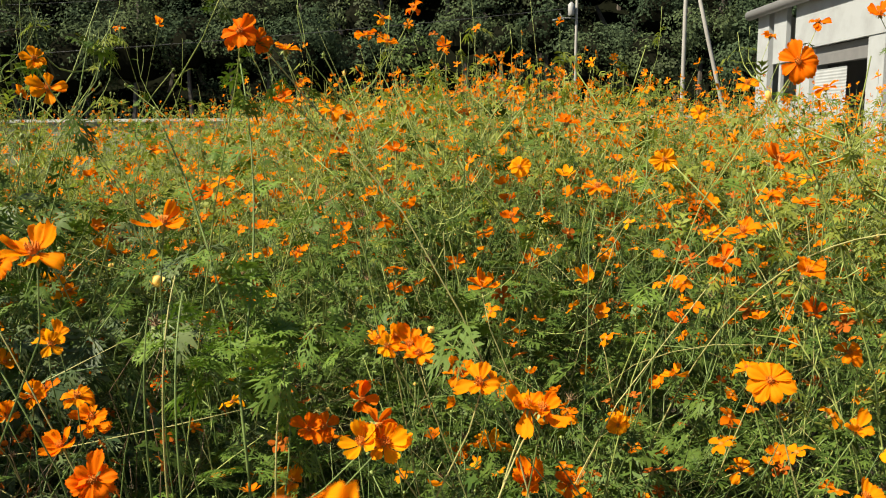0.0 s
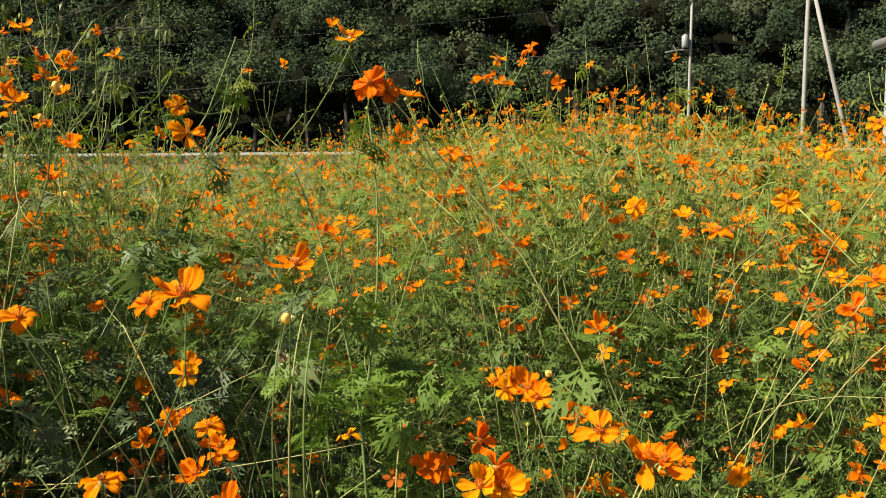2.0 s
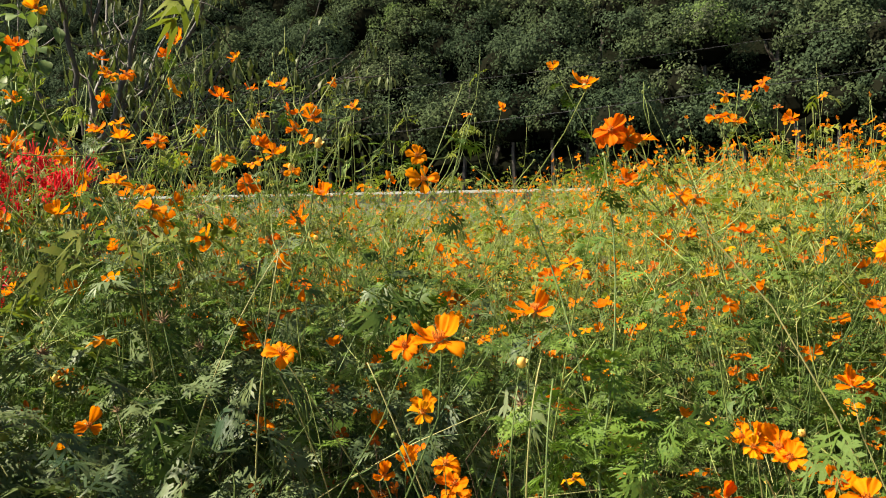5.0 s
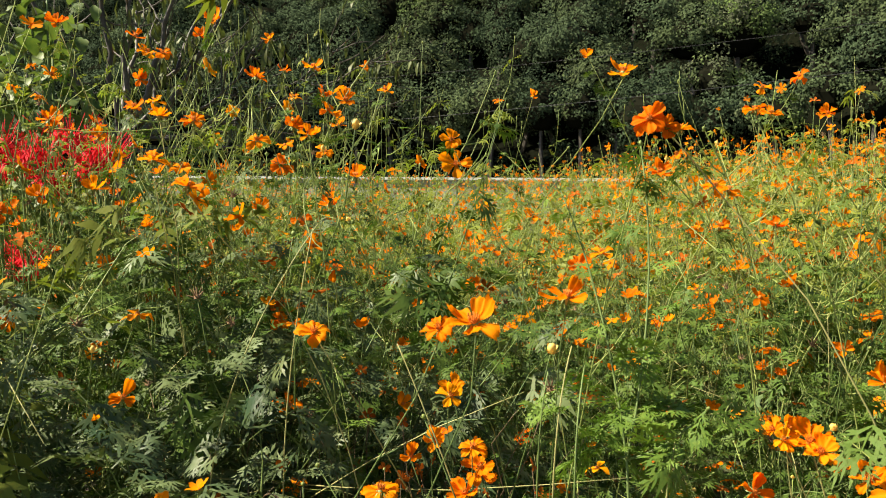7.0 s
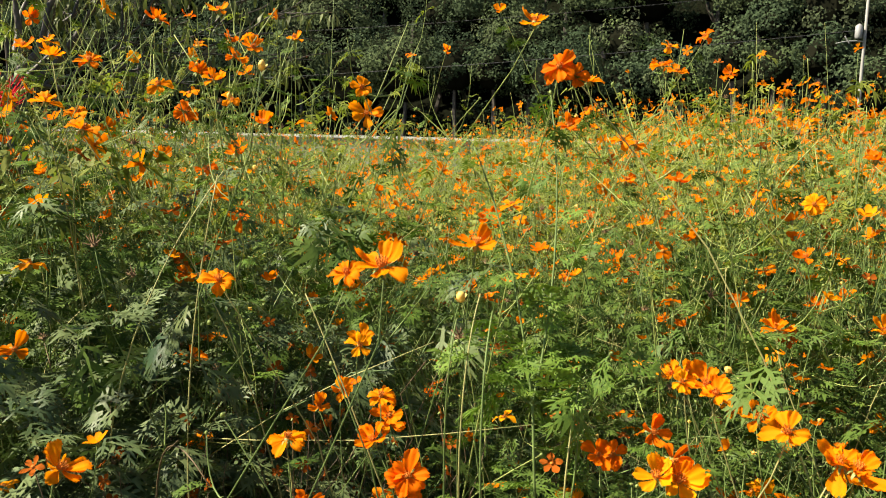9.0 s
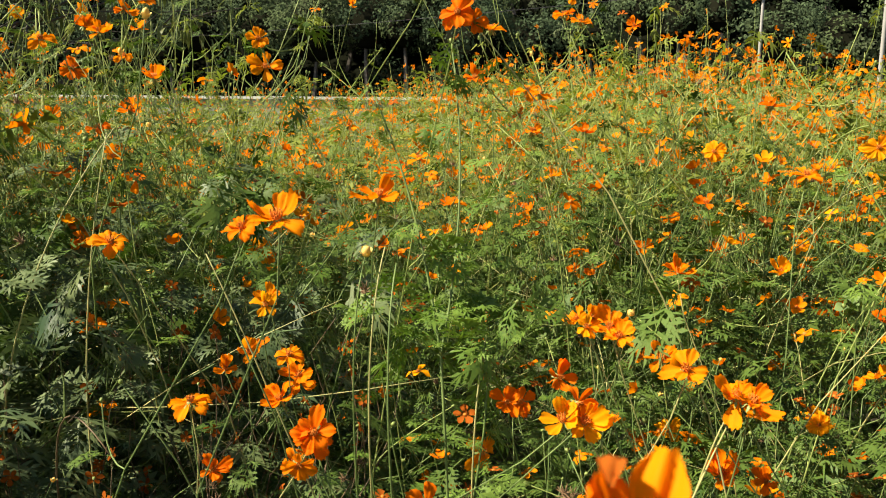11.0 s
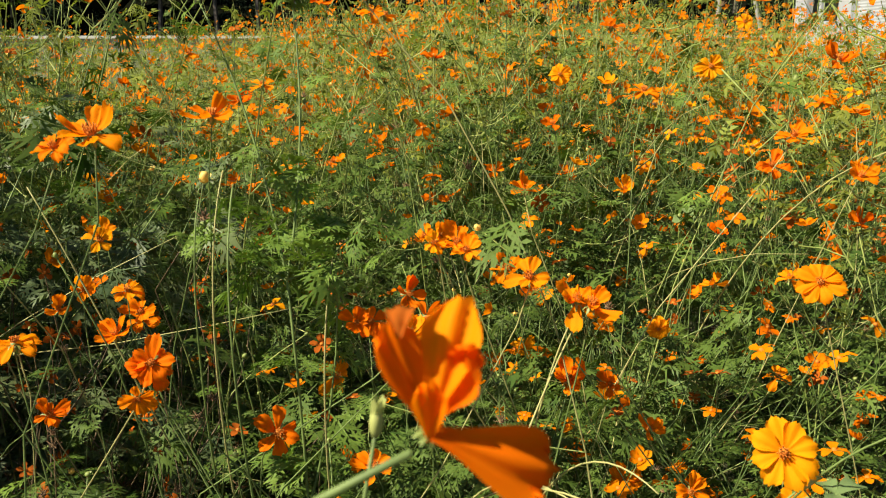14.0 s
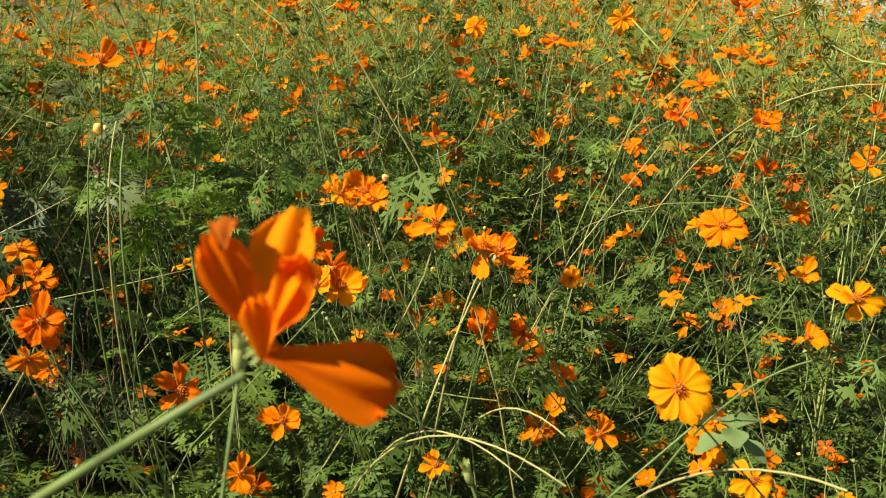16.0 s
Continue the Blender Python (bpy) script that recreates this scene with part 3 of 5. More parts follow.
# ---- cosmos ----
def flower_mesh(name, seed, petal_mat, rows=3, cols=2, petals=8):
    """A whole small flower of two petal rings, facing +z, 1 across."""
    rng = np.random.default_rng(seed)
    p = Pile()
    cup = rng.uniform(0.0, 0.95)
    for i in range(petals):
        q = petal(0.5 * rng.uniform(0.85, 1.08), 0.30 * rng.uniform(0.8, 1.2), cup + rng.normal(0, 0.12), rng.uniform(0, 0.5), rows, cols)
        p.put(q, Matrix.Rotation(i * 2 * math.pi / petals + rng.normal(0, 0.1), 4, "Z") @ Matrix.Translation((0, 0, 0.012 * (i % 2))), 0)
    p.put(dome(0.085, 0.09, 6, 2), Matrix.Translation((0, 0, 0.02)), 1)
    p.put(tube([(0, 0, -0.16), (0, 0, -0.08), (0, 0, 0.02)], [0.03, 0.07, 0.085], 5), None, 2)
    return p.mesh(name, [petal_mat, DISC, BUD])


FLOWERS = [flower_mesh("flower", 50 + i, PETAL, petals=6 + i % 3) for i in range(6)]
FADED = [flower_mesh("withered_flower", 70 + i, WITHERED, petals=5) for i in range(2)]


def bud_mesh(name, mat, r=0.006):
    p = Pile()
    p.put(blob(r, r, r * 1.25, 6, 4), Matrix.Translation((0, 0, r)))
    for i in range(5):
        a = i * 2 * math.pi / 5
        p.put(petal(r * 2.2, r * 0.8, 0.9, 0.2, 2, 1), Matrix.Rotation(a, 4, "Z"), 0)
    return p.mesh(name, [mat])


def seed_mesh():
    p = Pile()
    for i in range(11):
        a, e = i * 2.39996, 0.25 + 1.25 * (i / 11)
        w = np.array([math.cos(a) * math.cos(e), math.sin(a) * math.cos(e), math.sin(e)])
        p.put(tube([w * 0.002, w * 0.014], [0.0013, 0.0005], 3))
    p.put(dome(0.005, 0.005, 6, 2))
    return p.mesh("seed_head", [SEED])


n = Nodes("dry_seed_head")
SEED = n.done(n.mix(n.noise(200.0, 2), (0.10, 0.055, 0.025), (0.24, 0.15, 0.07)), 0.9)
SEED_MESH = seed_mesh()
BUDS = [bud_mesh("bud", BUD), bud_mesh("bud", BUD, 0.0075), bud_mesh("bud", BUD_YELLOW, 0.008)]


def grow(rng, h, spread, branches, leaves, level=2, thick=1.0, leafy=False):
    """Stems, leaves and flower tips of one bushy plant of height h. level: 2 fine, 1 plain, 0 coarse."""
    stems, foliage, tips = Pile(), Pile(), []
    n = (4, 5, 8)[level]
    lean = rng.normal(0, 0.13, 2) * h
    lines = [(arc((0, 0, 0), (lean[0], lean[1], h * rng.uniform(0.62, 0.92)), rng.normal(0, 0.06, 3) * h, n), 0.0026 * thick)]
    for i in range(branches):
        s = rng.uniform(0.15, 0.75)
        a = lines[0][0][int(s * (n - 1))]
        az = i * 2.4 + rng.uniform(0, 0.8)
        out = spread * rng.uniform(0.5, 1.5)
        top = h * rng.uniform(0.62, 1.08)
        b = np.array([a[0] + out * math.cos(az), a[1] + out * math.sin(az), max(top, a[2] + 0.12 * h)])
        bow = np.array([math.cos(az), math.sin(az), -0.3]) * 0.14 * out + rng.normal(0, 0.025, 3)
        lines.append((arc(a, b, bow, n, 0.012, rng), 0.0018 * thick))
        if rng.uniform() < 0.6 and level:
            c = lines[-1][0][rng.integers(n // 2 - 1, n - 2)]
            e = c + np.array([rng.normal(0, 0.10), rng.normal(0, 0.10), rng.uniform(0.08, 0.26) * h])
            lines.append((arc(c, e, rng.normal(0, 0.018, 3), n - 2), 0.0014 * thick))
    for line, r in lines:
        k = len(line)
        stems.put(tube(line, np.linspace(r, r * 0.42, k), 4 if level == 2 else 3))
        tips.append((line[-1], line[-1] - line[-2]))
    # leaves in opposite pairs, each pair crosswise to the next one down its stem
    nodes = []
    for line, r in lines:
        start = rng.uniform(0, math.pi)
        many = max(2, int(np.linalg.norm(np.diff(line, axis=0), axis=1).sum() / 0.07))
        for j in range(many):
            at = (j + rng.uniform(0.4, 1.0)) / many * (len(line) - 1)
            i = min(int(at), len(line) - 2)
            nodes.append((line[i] + (line[i + 1] - line[i]) * (at - i), start + j * math.pi / 2 + rng.normal(0, 0.25)))
    weight = np.array([max(0.2, 1.1 - 0.75 * q[0][2] / h) if level == 2 else 0.35 + 0.75 * q[0][2] / h for q in nodes])
    chosen = rng.choice(len(nodes), leaves // 2, replace=leaves // 2 > len(nodes), p=weight / weight.sum())
    for c in chosen:
        pos, az = nodes[c]
        frac = pos[2] / h
        for side in (0, math.pi):
            ln = rng.uniform(0.085, 0.15) * (1.28 - (0.68 if level == 2 else 0.45) * frac) * (1.18, 1.0, 0.84)[level]
            if leafy:
                ln *= 1.2
            m = Matrix.Translation(Vector(pos)) @ Matrix.Rotation(az + side + rng.normal(0, 0.3), 4, "Z") @ Matrix.Rotation(rng.uniform(-0.15, 0.7), 4, "X") @ Matrix.Rotation(rng.normal(0, 0.3), 4, "Y")
            foliage.put(lobed_leaf(ln, rng, 4 if leafy else (2, 3, 3)[level], level), m)
    return stems, foliage, tips


LABEL_PLANT = "bushy green cosmos plant with cut leaves and orange flowers"
FIELD_GROUP = "cosmos plants in the field"


def make_prototype(seed, h, flowers, branches=6, leaves=46, leafy=False, leaf=LEAF):
    """One whole plant with stem, foliage, flowers and buds as parts."""
    rng = np.random.default_rng(seed)
    ob = thing("cosmos_plant", LABEL_PLANT, "plant", FIELD_GROUP)
    stems, foliage, tips = grow(rng, h, 0.36, branches, leaves, leafy=leafy)
    part("stem", stems.mesh("stem", [STEM]), ob)
    tagged(part("foliage", foliage.mesh("foliage", [leaf]), ob), kind="stuff")
    p = Pile()
    for _ in range(2 if leafy else 4):
        a = np.array([rng.normal(0, 0.05), rng.normal(0, 0.05), rng.uniform(0.1, 0.5) * h])
        b = a + np.array([rng.normal(0, 0.42), rng.normal(0, 0.42), rng.uniform(0.0, 0.5) * h])
        b[2] = min(b[2], 0.9 * h)
        p.put(tube(arc(a, b, rng.normal(0, 0.055, 3), 7, 0.003, rng), np.linspace(0.0013, 0.0007, 7), 3))
    tagged(part("dry_stalk", p.mesh("dry_stalk", [STRAW]), ob), kind="stuff")
    order = rng.permutation(len(tips))
    for n_, i in enumerate(order):
        pos, way = tips[i]
        if n_ < flowers:
            way = Vector(way).normalized() * 0.5 + Vector((rng.normal(0, 0.75), rng.normal(-0.2, 0.75), 0.7))
            me = FLOWERS[rng.integers(len(FLOWERS))] if rng.uniform() < 0.82 else FADED[rng.integers(2)]
            part("flower", me, ob, turned(pos, way, rng.uniform(0, 6), rng.uniform(0.034, 0.057)))
        elif n_ == flowers:
            part("seed_head", SEED_MESH, ob, turned(pos, way, 0, rng.uniform(0.9, 1.3)))
        elif n_ < flowers + 4:
            part("bud", BUDS[rng.choice(3, p=(0.5, 0.42, 0.08))], ob, turned(pos, way, 0, rng.uniform(0.35, 0.6)))
    return ob


def make_dry_plant(seed):
    """A withered plant: bare brown stems with shrivelled flowers and seed heads."""
    rng = np.random.default_rng(seed)
    ob = thing("cosmos_plant", "withered brown cosmos plant with bare stems and shrivelled flowers", "plant", FIELD_GROUP)
    stems, foliage, tips = grow(rng, 0.8, 0.26, 9, 7)
    part("stem", stems.mesh("stem", [TWIG]), ob)
    tagged(part("foliage", foliage.mesh("foliage", [LEAF]), ob), kind="stuff")
    for n_, i in enumerate(rng.permutation(len(tips))[:10]):
        pos, way = tips[i]
        if n_ < 6:
            part("flower", FADED[n_ % 2], ob, turned(pos, Vector(way) + Vector((rng.normal(0, 0.1), rng.normal(0, 0.1), 0)), rng.uniform(0, 6), rng.uniform(0.026, 0.044)))
        else:
            part("seed_head", SEED_MESH, ob, turned(pos, way, 0, rng.uniform(0.8, 1.2)))
    return ob


def canopy(x, y):
    """The height of the plants over the ground: low along the path, taller further in, uneven along the edge."""
    d = math.hypot(x, y)
    az = math.degrees(math.atan2(-x, y))
    edge = np.interp(az, [-36, -4, 2, 5, 13, 18, 25, 31, 56], [0.60, 0.58, 0.70, 0.84, 0.84, 0.52, 0.48, 0.68, 0.74])
    inner = np.interp(az, [-36, -14, -5, 5, 12, 20, 27, 33, 56], [1.06, 1.14, 1.34, 1.26, 1.04, 1.02, 1.25, 1.5, 1.55])
    return float(edge + (inner - edge) * smooth01(d, 1.05, 2.5))


def build_bulk():
    rng = np.random.default_rng(5)
    protos = [make_prototype(100 + i, 1.0, f, 6 if f < 9 else 9, 62 if f < 9 else 54) for i, f in enumerate((5, 9, 2, 10, 1, 10, 4, 1))]
    protos += [make_prototype(120 + i, 1.0, f, 7, 92, True, LEAF_FRESH if i == 1 else LEAF) for i, f in enumerate((2, 1, 3))]
    protos += [make_prototype(130 + i, 1.0, f, 7, 92, True, LEAF_BLUISH) for i, f in enumerate((1, 2, 1))]
    spots = []
    tries = 0
    while len(spots) < 215 and tries < 20000:
        tries += 1
        az = radians(rng.uniform(-36, 56))
        d = math.sqrt(rng.uniform(1.0 ** 2, 4.3 ** 2))
        x, y = -d * math.sin(az), d * math.cos(az)
        deg = math.degrees(az)
        if d < 1.75 and deg > 16 and rng.uniform() < (0.45 if deg < 32 else 0.66):
            continue
        if math.hypot(x + 0.76, y - 1.26) < 0.27:
            continue
        if all((x - a) ** 2 + (y - b) ** 2 > (0.145 + 0.02 * d) ** 2 for a, b, _ in spots):
            spots.append((x, y, d))
    for i, (x, y, d) in enumerate(spots):
        h = canopy(x, y) * rng.uniform(0.70, 1.14)
        az = math.degrees(math.atan2(-x, y))
        flowery = (0, 1, 3, 5, 6) if az < 2 else (0, 2, 4, 6, 7)
        if az < 1 and d > 1.6:
            flowery = (1, 3, 5, 1, 3)
        elif az < 24 and d > 1.8:
            flowery = (0, 1, 3, 5, 6)
        elif az > -3 and d < 1.8:
            flowery = (2, 4, 7, 4, 7)
        if az > 24 and d > 2.4:
            flowery = (0, 1, 6, 0, 6)
        if (az > 33 and d < 2.4) or (0 < az < 16 and d < 1.7):
            flowery = (8, 9, 10, 8, 9)
        if az > 24 and d < 2.2:
            flowery = (11, 12, 13, 11, 13)
        src = protos[flowery[rng.integers(5)]]
        wide = 0.88 + 0.22 * h
        m = Matrix.Translation((x, y, float(ground_z(x, y)) - 0.01)) @ Matrix.Rotation(rng.normal(0, 0.09), 4, "X") @ Matrix.Rotation(rng.normal(0, 0.09), 4, "Y") @ Matrix.Rotation(rng.uniform(0, 6.28), 4, "Z")
        ob = copy_thing(src, m) if i >= len(protos) else protos[i]
        if i < len(protos):
            ob.matrix_world = m
        ob.scale = (wide, wide, h)
    dry = make_dry_plant(140)
    for i in range(12):
        a, r = i * 2.4, 0.085 * math.sqrt(i)
        x, y = -0.78 + r * math.cos(a), 1.28 + r * math.sin(a)
        m = Matrix.Translation((x, y, float(ground_z(x, y)) - 0.01)) @ Matrix.Rotation(i * 1.9, 4, "Z") @ Matrix.Scale(rng.uniform(0.85, 1.2), 4)
        if i:
            copy_thing(dry, m)
        else:
            dry.matrix_world = m


build_bulk()


def build_far_field():
    """The rest of the field, as one mass of small plants, plus unseen ones that cast shade."""
    rng = np.random.default_rng(21)
    foliage, stems, blooms = Pile(), Pile(), Pile()

    def joined(p):
        return tuple(np.concatenate(q) for q in (p.v, p.f, p.a, p.c))

    kinds = {1: [], 0: []}
    for i in range(16):
        level = i % 2
        s, f, tips = grow(np.random.default_rng(300 + i), 1.0, 0.36, 7, 26 if level else 18, level, 0.9 if level else 1.2)
        kinds[level].append((joined(s), joined(f), tips))
    small = []
    for i in range(6):
        r = np.random.default_rng(400 + i)
        p = Pile()
        for k in range(6):
            p.put(petal(0.5, 0.40, r.uniform(0.0, 0.9), 0.2, 1, 2, 0.0), Matrix.Rotation(k * math.pi / 3 + r.normal(0, 0.1), 4, "Z"))
        small.append(joined(p))
    n_done = 0
    while n_done < 1745:
        # the last share, out of view to the left, is added to cast shade
        shade_plant = n_done >= 1640
        az = radians(rng.uniform(60, 100) if shade_plant else rng.uniform(-36, 56))
        d = rng.uniform(1.8, 4.2) if shade_plant else 4.1 + (22.0 - 4.1) * rng.uniform() ** 1.45
        x, y = -d * math.sin(az), d * math.cos(az)
        if y > 24 or (x > 5.7 and y > 6.5) or math.hypot(x + 4.9, y - 5.0) < 0.5:
            continue
        deg = math.degrees(az)
        n_done += 1
        h = 1.6 * rng.uniform(0.85, 1.1) if shade_plant else float(np.interp(deg, [-36, -12, -6, 3, 9, 16, 56], [1.10, 1.22, 1.46, 1.40, 1.24, 1.10, 1.10])) * (rng.uniform(0.72, 1.1) if d < 7 else rng.uniform(0.86, 1.1)) * (1.0 + 0.27 * smooth01(deg, 4, 14) * smooth01(d, 9, 15))
        if rng.uniform() < 0.07:
            h *= 1.15
        level = 1 if d < 8 else 0
        s, f, tips = kinds[level][rng.integers(8)]
        m = Matrix.Translation((x, y, float(ground_z(x, y)))) @ Matrix.Rotation(rng.normal(0, 0.12), 4, "X") @ Matrix.Rotation(rng.normal(0, 0.12), 4, "Y") @ Matrix.Rotation(rng.uniform(0, 6.28), 4, "Z") @ Matrix.Diagonal((1.1, 1.1, h, 1))
        foliage.put(f, m)
        stems.put(s, m)
        many = int(np.interp(deg, [-36, 2, 14, 24, 56], [8.2, 7.6, 5.5, 4.3, 3.8]) * (1 if level else 0.95) + rng.uniform())
        for i in rng.permutation(len(tips))[:many]:
            pos, way = tips[i]
            place = m @ Vector(pos)
            way = Vector((rng.normal(0, 0.8), rng.normal(-0.2, 0.8), 0.7))
            blooms.put(small[rng.integers(6)], turned(place, way, rng.uniform(0, 6), rng.uniform(0.040, 0.066)))
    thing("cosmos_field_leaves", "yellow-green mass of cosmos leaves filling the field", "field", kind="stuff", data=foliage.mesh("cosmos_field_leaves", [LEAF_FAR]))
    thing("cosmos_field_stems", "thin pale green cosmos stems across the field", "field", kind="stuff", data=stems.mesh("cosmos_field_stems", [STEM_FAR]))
    thing("cosmos_field_flowers", "many small orange cosmos flowers across the field", "field", kind="stuff", data=blooms.mesh("cosmos_field_flowers", [PETAL_FAR]))


build_far_field()

# single flowers on tall stems, each a plant of its own
HERO_PETALS = []
for _t in TONES:
    _set = []
    for _i in range(9):
        _r = np.random.default_rng(500 + _i)
        _p = Pile()
        _p.put(petal(0.5 * _r.uniform(0.9, 1.08), 0.335 * _r.uniform(0.85, 1.15), 0.16 + 0.095 * _i, 0.6 * _r.uniform(0, 1), 6, 8, 0.085, _r.normal(0, 0.3), 3.0, 0.06))
        _set.append(_p.mesh("petal", [_t]))
    HERO_PETALS.append(_set)


def disc_mesh():
    p = Pile()
    p.put(dome(0.07, 0.07, 9, 3), Matrix.Translation((0, 0, 0.02)))
    for i in range(16):
        a, r = i * 2.39996, 0.075 * math.sqrt((i + 0.5) / 16)
        x, y = r * math.cos(a), r * math.sin(a)
        p.put(tube([(x, y, 0.04), (x * 1.25, y * 1.25, 0.11), (x * 1.35, y * 1.35, 0.145)], [0.012, 0.011, 0.015], 3))
    return p.mesh("disc", [DISC])


def calyx_mesh():
    p = Pile()
    p.put(tube([(0, 0, -0.20), (0, 0, -0.12), (0, 0, -0.03), (0, 0, 0.02)], [0.025, 0.07, 0.085, 0.07], 8))
    for i in range(8):
        p.put(petal(0.20, 0.06, -0.2, 0.3, 3, 2, 0.0), Matrix.Translation((0, 0, -0.03)) @ Matrix.Rotation(i * math.pi / 4, 4, "Z"))
    return p.mesh("calyx", [BUD])


DISC_MESH, CALYX_MESH = disc_mesh(), calyx_mesh()
LEAF_MESHES = []
for _i in range(5):
    _p = Pile()
    _p.put(lobed_leaf(1.0, np.random.default_rng(600 + _i), 4, 2))
    LEAF_MESHES.append(_p.mesh("leaf", [LEAF]))
LEAF_FRESH_MESHES = []
for _i in range(5):
    _p = Pile()
    _p.put(lobed_leaf(1.0, np.random.default_rng(640 + _i), 4, 2))
    LEAF_FRESH_MESHES.append(_p.mesh("leaf", [LEAF_FRESH]))


def bloom(x, y, z, tilt, size=0.062, tone=None, lean=None, cup=None, petals_of=None, loose=1.0):
    """A cosmos flower at x, y, z that leans tilt degrees from upright towards the path, on its own stem from the ground.
    lean: how far it turns aside (to the right, seen from the path); cup: 0 flat to 6 deeply cupped; petals_of: their number;
    loose: how unevenly the petals stand."""
    rng = np.random.default_rng(int(abs(x) * 1000) * 7919 + int(y * 1000) * 31 + int(z * 1000))
    to_path = Vector((-x, -y, 0)).normalized()
    away = -to_path
    reach = 0.34 if z > 1.35 else 0.30
    base = Vector((x, y, 0)) + away * rng.uniform(0.08, 0.35) + Vector((rng.choice((-1, 1)) * rng.uniform(0.4, 1.7) * reach, rng.normal(0, 0.10), 0))
    base.z = float(ground_z(base.x, base.y)) - 0.01
    ob = thing("cosmos_flower", "single orange cosmos flower on a slender green stem", "flower", "single cosmos flowers", m=Matrix.Translation(base))
    side = Vector((rng.normal(0, 0.25), rng.normal(0, 0.25), 0))
    if lean is not None:
        side = Vector((away.y, -away.x, 0)) * lean
    up = (Vector((0, 0, 1)) * math.cos(radians(tilt)) + to_path * math.sin(radians(tilt)) + side * math.sin(radians(tilt + 20))).normalized()
    top = Vector((x, y, z)) - base - up * size * 0.18
    line = arc((0, 0, 0), top, np.array([rng.normal(0, 0.09), rng.normal(0, 0.06), 0.0]), 9, 0.010, rng)
    if z > 1.2:
        q = np.linspace(0, 1, 9)[:, None]
        turn_at = np.array([0.15 * top.x + rng.normal(0, 0.05), 0.2 * top.y, 0.74 * top.z])
        line = turn_at * 2 * q * (1 - q) + np.asarray(top) * q ** 2 + rng.normal(0, 0.004, (9, 3)) * q * (1 - q) * 4
    line[-2] = np.asarray(top - up * 0.035) * 0.6 + line[-2] * 0.4
    p = Pile()
    p.put(tube(line, np.linspace(0.0017 if z > 1.2 else 0.0014, 0.0009, 9), 5))
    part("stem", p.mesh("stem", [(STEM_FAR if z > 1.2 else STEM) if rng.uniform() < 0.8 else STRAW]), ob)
    m = turned(top + up * size * 0.18, up, rng.uniform(0, 6), size * rng.uniform(0.94, 1.06))
    head = part("flower", CALYX_MESH, ob, m)
    part("disc", DISC_MESH, head)
    k = int(rng.integers(6, 9))
    kind = int(rng.integers(0, 7)) if cup is None else cup
    k = petals_of or k
    pick = int(rng.choice(4, p=(0.25, 0.38, 0.27, 0.10)))
    petals = HERO_PETALS[pick if tone is None else tone]
    for i in range(k):
        me = petals[(kind + int(rng.integers(0, 3))) % 9]
        part("petal", me, head, Matrix.Rotation(i * 2 * math.pi / k + rng.normal(0, 0.17 * loose), 4, "Z") @ Matrix.Translation((0, 0.03, 0.006 * (i % 2)))
             @ Matrix.Rotation(rng.normal(0, 0.32 * loose), 4, "X") @ Matrix.Rotation(rng.normal(0, 0.25 * loose), 4, "Y") @ Matrix.Scale(1 - rng.uniform(-0.1, 0.26) * loose, 4))
    for i in range(6 if z > 1.2 else 3):
        j = int(rng.integers(2, 9)) if z > 1.2 else int(rng.integers(1, 8))
        q = line[j - 1] + (line[j] - line[j - 1]) * rng.uniform()
        part("leaf", LEAF_MESHES[int(rng.integers(5))], ob, Matrix.Translation(Vector(q)) @ Matrix.Rotation(rng.uniform(0, 6.28), 4, "Z")
             @ Matrix.Rotation(rng.uniform(-0.2, 0.8), 4, "X") @ Matrix.Scale(rng.uniform(0.07, 0.13) * (1.15 - 0.08 * j), 4))
    high = z > 1.2
    for i in range(int(rng.integers(2, 5) if high else rng.integers(0, 2))):
        j = int(rng.integers(3, 7))
        wide = 0.11 if high else 0.08
        e = line[j] + np.array([rng.normal(0, wide), rng.normal(0, wide), rng.uniform(0.04, 0.16)])
        e[2] = max(line[j][2] + 0.02, min(e[2], z - base.z + rng.uniform(-0.12, 0.015)))
        p = Pile()
        side_line = arc(line[j], e, (rng.normal(0, 0.022), rng.normal(0, 0.022), -0.02), 6)
        p.put(tube(side_line, np.linspace(0.0012, 0.0008, 6), 4))
        twig = part("branch", p.mesh("branch", [STEM_FAR if high else STEM]), ob)
        part("bud", BUDS[int(rng.choice(3, p=(0.5, 0.4, 0.1)))], twig, turned(e, side_line[-1] - side_line[-2], 0, rng.uniform(0.35, 0.6)))
        part("leaf", (LEAF_FRESH_MESHES if high else LEAF_MESHES)[int(rng.integers(5))], twig, Matrix.Translation(Vector(side_line[2])) @ Matrix.Rotation(rng.uniform(0, 6.28), 4, "Z")
             @ Matrix.Rotation(rng.uniform(0.0, 0.8), 4, "X") @ Matrix.Scale(rng.uniform(0.05, 0.085) if high else rng.uniform(0.035, 0.06), 4))
    return ob


bloom(0.23, 0.66, 0.93, 66, size=0.06, tone=3, lean=0.0, cup=0, petals_of=8, loose=0.35)
# its glow from sun through the petals is put into a lighter tone
bloom(-0.390, 0.786, 1.182, 26, size=0.066, tone=2, lean=-0.3, cup=3, petals_of=7, loose=0.6)
bloom(-0.451, 0.835, 1.163, 30, size=0.046, tone=1, lean=-0.5, cup=2, loose=0.7)
bloom(0.107, 0.942, 0.971, 25, size=0.064, tone=1, lean=0.1, cup=4)
bloom(-0.380, 0.856, 0.927, 66, size=0.058, tone=0, lean=-0.2, cup=1)
bloom(-0.404, 0.867, 0.880, 95, size=0.048, tone=1, lean=-0.3, cup=2)
